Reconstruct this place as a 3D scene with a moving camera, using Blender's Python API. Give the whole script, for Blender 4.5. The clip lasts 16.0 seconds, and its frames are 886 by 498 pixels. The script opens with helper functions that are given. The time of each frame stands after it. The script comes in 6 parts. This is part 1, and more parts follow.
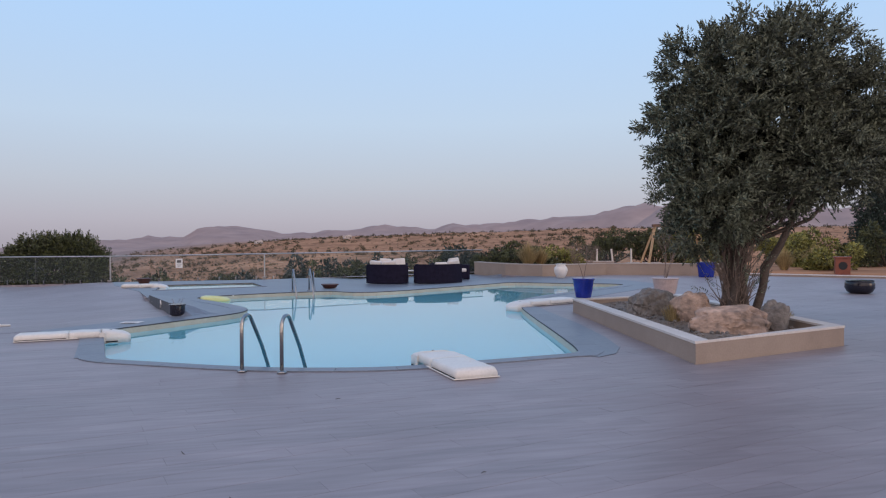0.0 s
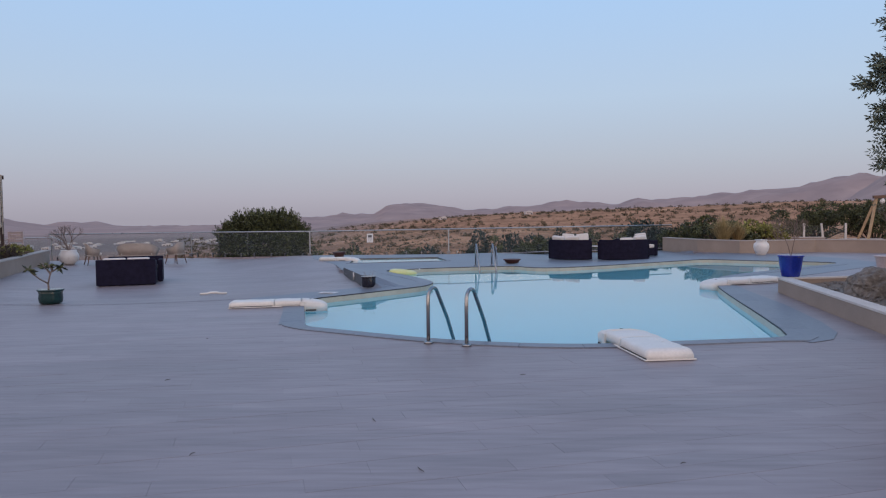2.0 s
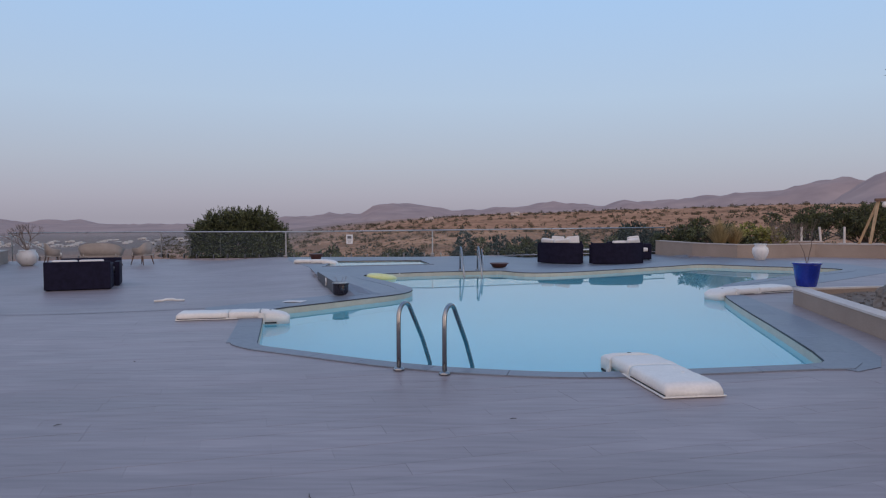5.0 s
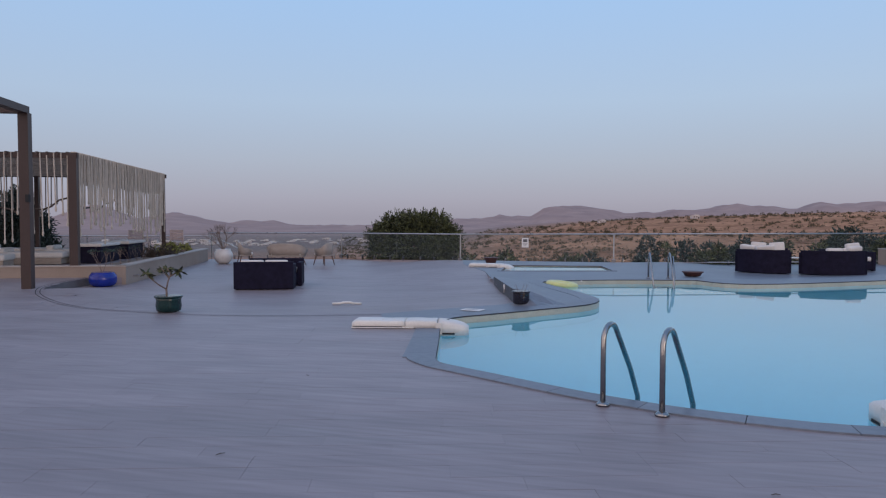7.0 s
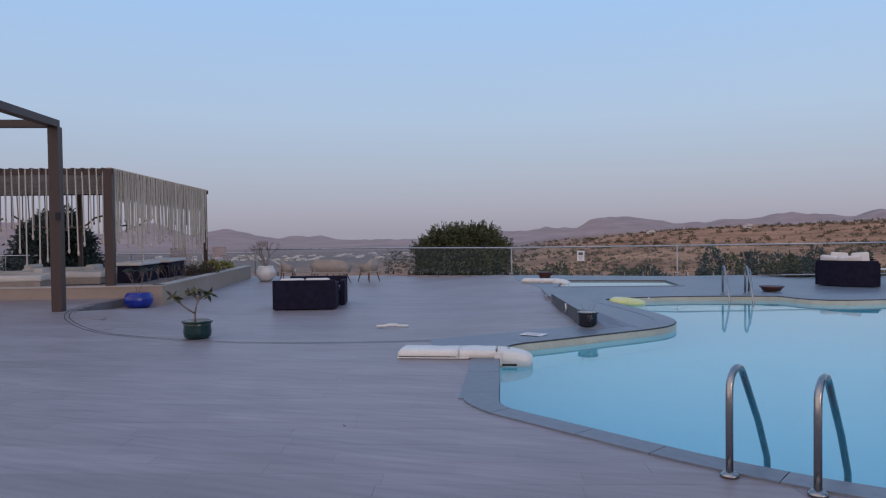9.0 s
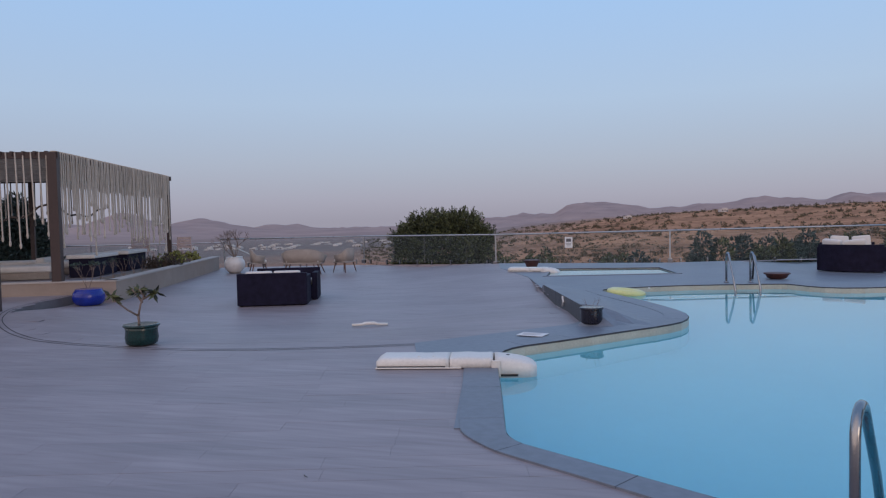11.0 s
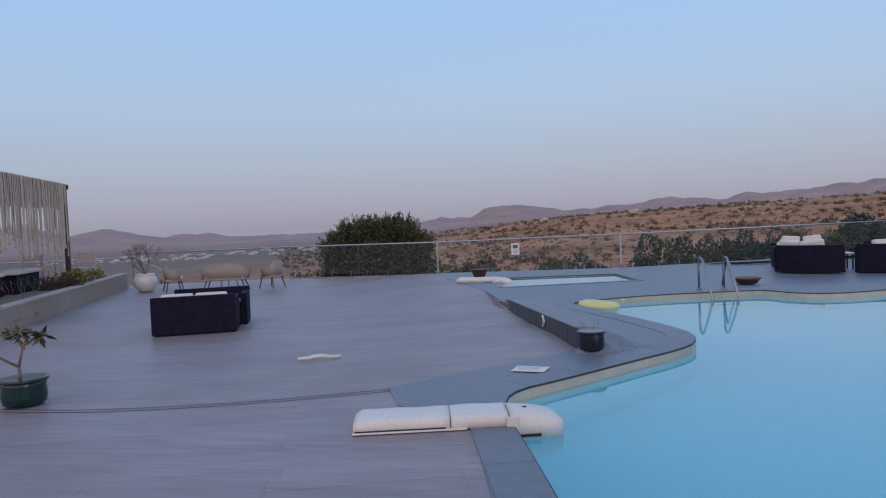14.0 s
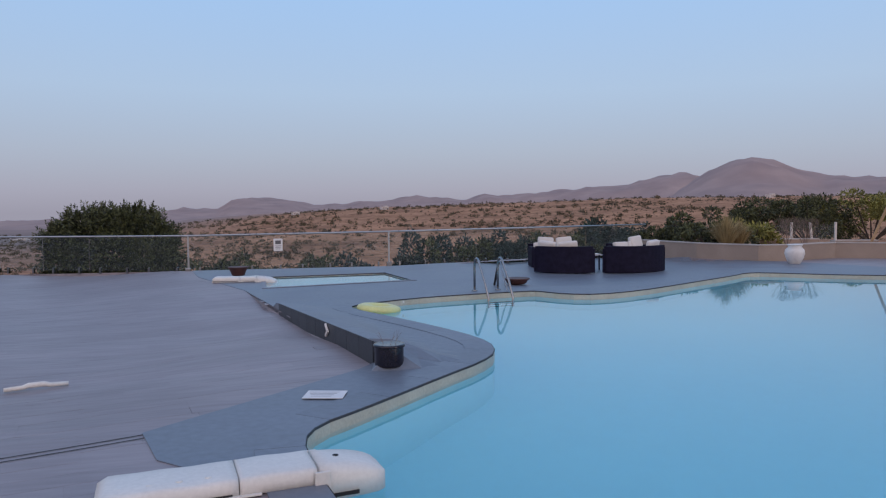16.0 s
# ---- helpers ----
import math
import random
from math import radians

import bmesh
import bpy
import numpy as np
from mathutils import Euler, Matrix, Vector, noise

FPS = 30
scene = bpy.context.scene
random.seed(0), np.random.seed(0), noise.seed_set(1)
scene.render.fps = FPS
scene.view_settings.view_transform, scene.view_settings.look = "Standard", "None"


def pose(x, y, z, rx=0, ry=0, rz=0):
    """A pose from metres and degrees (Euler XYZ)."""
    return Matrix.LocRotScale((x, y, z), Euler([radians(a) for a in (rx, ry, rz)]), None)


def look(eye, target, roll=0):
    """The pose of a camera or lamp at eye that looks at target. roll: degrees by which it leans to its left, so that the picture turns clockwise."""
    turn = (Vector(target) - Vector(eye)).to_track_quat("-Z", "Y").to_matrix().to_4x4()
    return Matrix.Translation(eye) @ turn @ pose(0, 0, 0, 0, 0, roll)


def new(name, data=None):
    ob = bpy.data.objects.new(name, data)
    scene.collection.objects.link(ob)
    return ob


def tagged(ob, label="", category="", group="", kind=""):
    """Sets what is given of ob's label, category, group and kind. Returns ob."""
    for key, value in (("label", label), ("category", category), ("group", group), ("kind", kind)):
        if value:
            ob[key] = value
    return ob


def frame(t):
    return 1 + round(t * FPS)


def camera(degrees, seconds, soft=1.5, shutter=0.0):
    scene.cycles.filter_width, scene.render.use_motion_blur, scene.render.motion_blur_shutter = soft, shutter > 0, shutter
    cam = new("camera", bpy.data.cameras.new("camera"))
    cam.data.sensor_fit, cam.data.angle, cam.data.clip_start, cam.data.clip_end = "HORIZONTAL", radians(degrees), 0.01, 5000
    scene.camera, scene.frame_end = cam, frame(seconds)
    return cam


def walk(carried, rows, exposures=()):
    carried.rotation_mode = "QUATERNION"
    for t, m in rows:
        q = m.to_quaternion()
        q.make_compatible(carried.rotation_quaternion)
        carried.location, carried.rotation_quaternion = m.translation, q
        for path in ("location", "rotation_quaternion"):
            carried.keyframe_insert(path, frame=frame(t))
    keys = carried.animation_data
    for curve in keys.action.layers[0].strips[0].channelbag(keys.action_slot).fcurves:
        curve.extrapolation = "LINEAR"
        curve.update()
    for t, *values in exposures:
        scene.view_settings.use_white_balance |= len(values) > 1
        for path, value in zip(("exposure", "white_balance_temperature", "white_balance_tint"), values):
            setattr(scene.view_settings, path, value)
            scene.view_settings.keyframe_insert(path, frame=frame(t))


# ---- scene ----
cam = camera(64.0, 16.0, 1.2)
PATH = [
    (0, (-0.121, 0.93, 1.49), (0.299, 2.885, 1.463), -0.3),
    (0.5, (-0.132, 0.959, 1.481), (0.042, 2.951, 1.437), -0.5),
    (1, (-0.125, 0.984, 1.473), (-0.118, 2.983, 1.411), -0.6),
    (1.5, (-0.113, 1.019, 1.466), (-0.188, 3.016, 1.386), -0.6),
    (2, (-0.147, 1.132, 1.459), (-0.232, 3.128, 1.368), -0.6),
    (2.5, (-0.164, 1.289, 1.465), (-0.222, 3.286, 1.371), -0.6),
    (3, (-0.1, 1.454, 1.459), (-0.117, 3.452, 1.37), -0.5),
    (3.2, (-0.061, 1.551, 1.469), (-0.064, 3.549, 1.382), -0.5),
    (5.3, (-0.097, 2.64, 1.466), (-0.171, 4.636, 1.374), 0.0),
    (5.5, (-0.145, 2.721, 1.469), (-0.264, 4.716, 1.374), 0.1),
    (6, (-0.261, 3.032, 1.466), (-0.517, 5.013, 1.367), -0.0),
    (6.5, (-0.333, 3.29, 1.467), (-0.735, 5.247, 1.372), 0.0),
    (7, (-0.454, 3.534, 1.472), (-0.972, 5.464, 1.389), 0.1),
    (7.5, (-0.608, 3.838, 1.484), (-1.208, 5.744, 1.417), -0.0),
    (8, (-0.672, 4.146, 1.488), (-1.316, 6.039, 1.436), -0.3),
    (8.5, (-0.785, 4.447, 1.479), (-1.436, 6.338, 1.435), -0.5),
    (9, (-0.929, 4.715, 1.475), (-1.57, 6.609, 1.43), -0.7),
    (9.2, (-0.973, 4.835, 1.47), (-1.599, 6.734, 1.421), -0.8),
    (11.3, (-1.559, 6.08, 1.466), (-2.141, 7.992, 1.378), -1.3),
    (11.5, (-1.647, 6.13, 1.475), (-2.248, 8.036, 1.387), -1.6),
    (12, (-1.852, 6.385, 1.483), (-2.486, 8.281, 1.406), -1.9),
    (12.5, (-1.998, 6.664, 1.501), (-2.637, 8.558, 1.444), -2.2),
    (13, (-2.187, 6.894, 1.529), (-2.78, 8.803, 1.476), -2.4),
    (13.5, (-2.355, 7.173, 1.541), (-2.855, 9.109, 1.484), -2.5),
    (14, (-2.484, 7.48, 1.546), (-2.843, 9.446, 1.47), -2.4),
    (14.5, (-2.657, 7.758, 1.537), (-2.833, 9.747, 1.437), -1.8),
    (15, (-2.775, 8.026, 1.551), (-2.751, 10.023, 1.434), -1.1),
    (15.5, (-2.836, 8.36, 1.563), (-2.627, 10.346, 1.447), -0.6),
    (16, (-2.942, 8.659, 1.565), (-2.608, 10.628, 1.456), -0.5),
]
walk(cam, [(t, look(eye, target, roll)) for t, eye, target, roll in PATH],
     [(0, 0.23, 6750, 10), (1.5, 0.12, 6650, 10), (3.2, 0.06, 6600, 10), (5.5, 0.0, 6500, 10), (9, -0.02, 6400, 10), (16, -0.02, 6300, 10)])

# world: dusk sky, sun just at the horizon behind the walker
SUN_EL, SUN_AZ = 3.0, 200.0
world = bpy.data.worlds.new("dusk_sky")
scene.world = world
world.use_nodes = True
wn, wl = world.node_tree.nodes, world.node_tree.links
sky = wn.new("ShaderNodeTexSky")
sky.sky_type, sky.sun_disc = "NISHITA", False
sky.sun_elevation, sky.sun_rotation = radians(SUN_EL), radians(SUN_AZ)
sky.air_density, sky.dust_density, sky.ozone_density = 1.0, 1.0, 2.0
coord, sep = wn.new("ShaderNodeTexCoord"), wn.new("ShaderNodeSeparateXYZ")
ramp = wn.new("ShaderNodeValToRGB")
belt = ((0.0, (0.36, 0.35, 0.43)), (0.03, (0.40, 0.405, 0.51)), (0.08, (0.435, 0.485, 0.61)), (0.16, (0.455, 0.575, 0.76)),
        (0.33, (0.385, 0.60, 0.93)), (0.7, (0.30, 0.46, 0.78)))
for i, (at, col) in enumerate(belt):
    e = ramp.color_ramp.elements[i] if i < 2 else ramp.color_ramp.elements.new(at)
    e.position, e.color = at, (*col, 1)
blend = wn.new("ShaderNodeMix")
blend.data_type = "RGBA"
blend.inputs[0].default_value = 0.9
dim = wn.new("ShaderNodeMix")
dim.data_type, dim.blend_type = "RGBA", "MULTIPLY"
dim.inputs[0].default_value = 1.0
dim.inputs[7].default_value = (0.25, 0.25, 0.25, 1)
wl.new(coord.outputs["Generated"], sep.inputs[0])
wl.new(sep.outputs[2], ramp.inputs[0])
wl.new(sky.outputs[0], dim.inputs[6])
wl.new(dim.outputs[2], blend.inputs[6])
wl.new(ramp.outputs[0], blend.inputs[7])
# afterglow on the side where the sun went down, behind the walker
glow_dir = wn.new("ShaderNodeVectorMath")
glow_dir.operation = "DOT_PRODUCT"
glow_dir.inputs[1].default_value = (math.sin(radians(SUN_AZ)), math.cos(radians(SUN_AZ)), 0.12)
wl.new(coord.outputs["Generated"], glow_dir.inputs[0])
glow_amount = wn.new("ShaderNodeMapRange")
glow_amount.interpolation_type = "SMOOTHSTEP"
glow_amount.inputs[1].default_value, glow_amount.inputs[2].default_value, glow_amount.inputs[4].default_value = 0.0, 0.95, 0.75
wl.new(glow_dir.outputs["Value"], glow_amount.inputs[0])
glow = wn.new("ShaderNodeMix")
glow.data_type = "RGBA"
glow.inputs[7].default_value = (1.25, 1.0, 0.95, 1)
wl.new(glow_amount.outputs[0], glow.inputs[0])
wl.new(blend.outputs[2], glow.inputs[6])
wl.new(glow.outputs[2], wn["Background"].inputs[0])
wn["Background"].inputs[1].default_value = 1.0

sun_data = bpy.data.lights.new("sun", "SUN")
sun_data.energy, sun_data.angle, sun_data.color = 0.4, radians(25), (1.0, 0.72, 0.5)
sun = new("sun", sun_data)
az, el = radians(130), radians(10)
sun.matrix_world = look((40 * math.sin(az), 40 * math.cos(az), 40 * math.tan(el)), (0, 0, 0))

# ---- materials ----


def mat(name, base, rough=0.6, metal=0.0, vary=0.12, scale=6.0, fine=60.0, bump=0.15, tint=None, stretch=(1, 1, 1), per=0.0, island=0.0, turn=0.0, spec=0.5, stain=0.0):
    """A surface with large and fine variation; per, island: spread of value between objects or between loose pieces."""
    m = bpy.data.materials.new(name)
    m.use_nodes = True
    n, l = m.node_tree.nodes, m.node_tree.links
    b = n["Principled BSDF"]
    b.inputs["Metallic"].default_value = metal
    b.inputs["Specular IOR Level"].default_value = spec
    geo, mp = n.new("ShaderNodeNewGeometry"), n.new("ShaderNodeMapping")
    mp.inputs["Rotation"].default_value = (0, 0, turn)
    mp.inputs["Scale"].default_value = stretch
    l.new(geo.outputs["Position"], mp.inputs[0])
    n1, n2 = n.new("ShaderNodeTexNoise"), n.new("ShaderNodeTexNoise")
    n1.inputs["Scale"].default_value, n1.inputs["Detail"].default_value = scale, 5
    n2.inputs["Scale"].default_value, n2.inputs["Detail"].default_value = fine, 3
    l.new(mp.outputs[0], n1.inputs[0])
    l.new(mp.outputs[0], n2.inputs[0])
    add = n.new("ShaderNodeMath")
    add.operation = "ADD"
    l.new(n1.outputs[0], add.inputs[0])
    l.new(n2.outputs[0], add.inputs[1])
    val = add.outputs[0]
    for amount, node, out in ((per, "ShaderNodeObjectInfo", "Random"), (island, "ShaderNodeNewGeometry", "Random Per Island")):
        if amount:
            src, mul, plus = n.new(node), n.new("ShaderNodeMath"), n.new("ShaderNodeMath")
            mul.operation, plus.operation = "MULTIPLY_ADD", "ADD"
            l.new(src.outputs[out], mul.inputs[0])
            mul.inputs[1].default_value, mul.inputs[2].default_value = amount, -amount / 2
            l.new(val, plus.inputs[0])
            l.new(mul.outputs[0], plus.inputs[1])
            val = plus.outputs[0]
    rng = n.new("ShaderNodeMapRange")
    rng.inputs[1].default_value, rng.inputs[2].default_value = 0.55, 1.45
    l.new(val, rng.inputs[0])
    mix = n.new("ShaderNodeMix")
    mix.data_type = "RGBA"
    low = tuple(c * (1 - vary * 1.6) for c in base)
    high = tint or tuple(min(1, c * (1 + vary * 1.6)) for c in base)
    mix.inputs[6].default_value, mix.inputs[7].default_value = (*low, 1), (*high, 1)
    l.new(rng.outputs[0], mix.inputs[0])
    colour = mix.outputs[2]
    if stain:
        n3, r3, m3 = n.new("ShaderNodeTexNoise"), n.new("ShaderNodeMapRange"), n.new("ShaderNodeMix")
        n3.inputs["Scale"].default_value, n3.inputs["Detail"].default_value = 0.45, 6
        l.new(geo.outputs["Position"], n3.inputs[0])
        r3.inputs[1].default_value, r3.inputs[2].default_value, r3.inputs[4].default_value = 0.45, 0.75, stain
        l.new(n3.outputs[0], r3.inputs[0])
        m3.data_type = "RGBA"
        l.new(r3.outputs[0], m3.inputs[0])
        l.new(colour, m3.inputs[6])
        m3.inputs[7].default_value = (base[0] * 0.62, base[1] * 0.56, base[2] * 0.55, 1)
        colour = m3.outputs[2]
    l.new(colour, b.inputs["Base Color"])
    rr = n.new("ShaderNodeMapRange")
    rr.inputs[3].default_value, rr.inputs[4].default_value = max(0, rough - 0.09), min(1, rough + 0.09)
    l.new(n1.outputs[0], rr.inputs[0])
    l.new(rr.outputs[0], b.inputs["Roughness"])
    if bump:
        bp = n.new("ShaderNodeBump")
        bp.inputs["Strength"].default_value, bp.inputs["Distance"].default_value = bump, 0.01
        l.new(add.outputs[0], bp.inputs["Height"])
        l.new(bp.outputs[0], b.inputs["Normal"])
    return m


def glassy(name, colour, ior, dust=0.0, dust_colour=(0.4, 0.42, 0.42), ripple=0.0):
    m = bpy.data.materials.new(name)
    m.use_nodes = True
    n, l = m.node_tree.nodes, m.node_tree.links
    b = n["Principled BSDF"]
    b.inputs["Base Color"].default_value = (*colour, 1)
    b.inputs["Transmission Weight"].default_value = 1.0
    b.inputs["IOR"].default_value = ior
    b.inputs["Roughness"].default_value = 0.0
    if ripple:
        geo, ns, bp = n.new("ShaderNodeNewGeometry"), n.new("ShaderNodeTexNoise"), n.new("ShaderNodeBump")
        ns.inputs["Scale"].default_value, ns.inputs["Detail"].default_value = 1.6, 2
        l.new(geo.outputs["Position"], ns.inputs[0])
        bp.inputs["Strength"].default_value, bp.inputs["Distance"].default_value = ripple, 0.02
        l.new(ns.outputs[0], bp.inputs["Height"])
        l.new(bp.outputs[0], b.inputs["Normal"])
    if dust:
        geo, ns, rg = n.new("ShaderNodeNewGeometry"), n.new("ShaderNodeTexNoise"), n.new("ShaderNodeMapRange")
        ns.inputs["Scale"].default_value, ns.inputs["Detail"].default_value = 1.2, 6
        l.new(geo.outputs["Position"], ns.inputs[0])
        rg.inputs[3].default_value, rg.inputs[4].default_value = dust * 0.5, dust * 1.5
        l.new(ns.outputs[0], rg.inputs[0])
        d, mx = n.new("ShaderNodeBsdfDiffuse"), n.new("ShaderNodeMixShader")
        d.inputs[0].default_value = (*dust_colour, 1)
        l.new(rg.outputs[0], mx.inputs[0])
        l.new(b.outputs[0], mx.inputs[1])
        l.new(d.outputs[0], mx.inputs[2])
        l.new(mx.outputs[0], n["Material Output"].inputs[0])
    return m


TURN = radians(17)
M_PLANK = mat("grey_wood_look_planks", (0.268, 0.232, 0.246), 0.45, vary=0.19, scale=0.8, fine=4, bump=0.05, stretch=(0.4, 4, 1), turn=-TURN, per=0.16, island=0.16, stain=0.5)
M_GROUT = mat("dark_joint", (0.235, 0.203, 0.216), 0.8)
M_STONE = mat("blue_grey_slate", (0.16, 0.182, 0.222), 0.42, vary=0.14, scale=1.6, fine=14, bump=0.12, per=0.3, stain=0.3)
# near-black for the shade beneath the pool coping
M_COPING_SHADE = mat("coping_shade", (0.05, 0.05, 0.058), 0.6)
M_BLACKTILE = mat("black_wall_tile", (0.035, 0.04, 0.048), 0.45, vary=0.25, scale=4, fine=30, per=0.5)
M_MOSAIC = mat("cream_waterline_mosaic", (0.46, 0.44, 0.36), 0.35, vary=0.15, scale=3, fine=45, per=0.5)
M_BASIN = mat("pale_blue_pool_lining", (0.31, 0.73, 0.83), 0.6, vary=0.015, scale=0.8, fine=8, bump=0.05)
M_WATER = glassy("pool_water", (0.82, 0.96, 1.0), 1.36, ripple=0.003)
M_GLASS = glassy("balustrade_glass", (0.93, 0.97, 0.96), 1.2, dust=0.028, dust_colour=(0.30, 0.37, 0.42))
M_STEEL = mat("stainless_steel", (0.33, 0.33, 0.33), 0.2, 1.0, vary=0.08, scale=8, bump=0.02)
M_RAIL = mat("brushed_rail", (0.42, 0.44, 0.46), 0.3, 1.0, vary=0.08, bump=0.02)
M_PLASTIC = mat("white_weathered_plastic", (0.72, 0.70, 0.66), 0.4, vary=0.06, scale=5, fine=40, bump=0.06, stain=0.12)
M_DARKSLOT = mat("dark_gap", (0.02, 0.02, 0.022), 0.8)
M_RISER = mat("riser_stone", (0.15, 0.14, 0.145), 0.75, vary=0.15, scale=3, fine=60, bump=0.2, stain=0.3)
M_RENDER = mat("taupe_render", (0.33, 0.265, 0.22), 0.85, vary=0.1, scale=2.5, fine=50, bump=0.25, stain=0.3)
M_CAP = mat("pale_stone_cap", (0.62, 0.58, 0.55), 0.7, vary=0.1, scale=3, fine=40, bump=0.15, stain=0.2)
M_COPE = mat("dull_stone_cap", (0.44, 0.395, 0.36), 0.8, vary=0.1, scale=3, fine=40, bump=0.15, stain=0.25)
M_SOIL = mat("dry_soil_gravel", (0.19, 0.15, 0.12), 0.95, vary=0.3, scale=9, fine=70, bump=0.8)
M_WICKER = mat("black_wicker", (0.013, 0.012, 0.028), 0.6, vary=0.35, scale=8, fine=120, bump=0.3, spec=0.08)
M_CUSHION = mat("white_cushion_fabric", (0.66, 0.63, 0.60), 0.9, vary=0.05, scale=5, fine=90, bump=0.2)
M_BLUEGLAZE = mat("cobalt_glaze", (0.009, 0.026, 0.27), 0.16, vary=0.25, scale=5, bump=0.05)
M_GREENGLAZE = mat("dark_green_glaze", (0.006, 0.03, 0.03), 0.15, vary=0.4, scale=5, bump=0.06)
M_BLACKGLAZE = mat("black_glaze", (0.010, 0.010, 0.020), 0.15, vary=0.3, bump=0.05)
M_WHITEGLAZE = mat("white_ceramic", (0.70, 0.68, 0.66), 0.3, vary=0.06, bump=0.05)
M_PINKGLAZE = mat("pale_pink_crackled_clay", (0.50, 0.40, 0.38), 0.6, vary=0.15, scale=7, fine=30, bump=0.2)
M_TERRA = mat("terracotta", (0.26, 0.085, 0.05), 0.7, vary=0.2, bump=0.2)
M_BROWNBOWL = mat("brown_clay", (0.075, 0.03, 0.025), 0.55, vary=0.3, bump=0.2)
M_BARK = mat("olive_bark", (0.085, 0.068, 0.058), 0.95, vary=0.35, scale=7, fine=40, bump=1.0)
M_TWIG = mat("dry_twig", (0.20, 0.15, 0.125), 0.9, vary=0.25, bump=0.4)
M_OLIVE = mat("olive_leaves", (0.042, 0.054, 0.036), 0.6, vary=0.35, scale=2.2, fine=8, bump=0, island=0.8, tint=(0.19, 0.215, 0.145))
M_BUSH = mat("dark_green_leaves", (0.030, 0.045, 0.024), 0.6, vary=0.4, scale=1.5, fine=8, bump=0, island=0.9, tint=(0.125, 0.14, 0.055))
M_SHRUB = mat("shrub_leaves", (0.15, 0.165, 0.045), 0.65, vary=0.4, scale=1.0, fine=6, bump=0, island=0.8, tint=(0.38, 0.37, 0.10))
M_CONIFER = mat("blue_green_needles", (0.035, 0.055, 0.045), 0.7, vary=0.4, scale=1.5, fine=8, bump=0, island=0.8)
M_STRAW = mat("dry_grass", (0.36, 0.28, 0.14), 0.9, vary=0.25, scale=3, bump=0, island=0.7)
M_ROCK = mat("grey_limestone", (0.13, 0.12, 0.112), 0.9, vary=0.3, scale=2.6, fine=16, bump=1.0, tint=(0.36, 0.33, 0.305), stain=0.6)
# peach patches put the warm low light on the stone into its colour
M_ROCK2 = mat("warm_lit_limestone", (0.055, 0.055, 0.057), 0.9, vary=0.3, scale=1.9, fine=9, bump=1.0, tint=(0.80, 0.58, 0.46), stain=0.45)
M_BROWNSTEEL = mat("brown_painted_steel", (0.05, 0.03, 0.027), 0.45, vary=0.12, scale=3, fine=30, bump=0.05)
M_ROPE = mat("undyed_cotton_rope", (0.52, 0.46, 0.39), 0.95, vary=0.15, scale=6, fine=80, bump=0.5, per=0.5)
M_WEAVE = mat("beige_woven_rattan", (0.34, 0.29, 0.25), 0.8, vary=0.15, scale=6, fine=70, bump=0.6)
M_TEAK = mat("dark_teak", (0.13, 0.065, 0.04), 0.55, vary=0.2, bump=0.1)
M_WOODPOLE = mat("peeled_pole", (0.42, 0.29, 0.17), 0.8, vary=0.2, bump=0.2)
M_PAPER = mat("white_paper", (0.74, 0.74, 0.74), 0.8, vary=0.04, bump=0.02)
M_INK = mat("printed_ink", (0.12, 0.12, 0.13), 0.8)
M_YELLOW = mat("yellow_vinyl", (0.70, 0.70, 0.30), 0.35, vary=0.1, scale=3, bump=0.03)
# white dulled towards pink, with the distance haze painted in
M_WALLWHITE = mat("hazed_lime_wash", (0.58, 0.53, 0.52), 0.9, vary=0.06, scale=0.2, fine=1, bump=0)
M_REDBOX = mat("rust_red_lacquer", (0.22, 0.06, 0.035), 0.5, vary=0.2, bump=0.1)


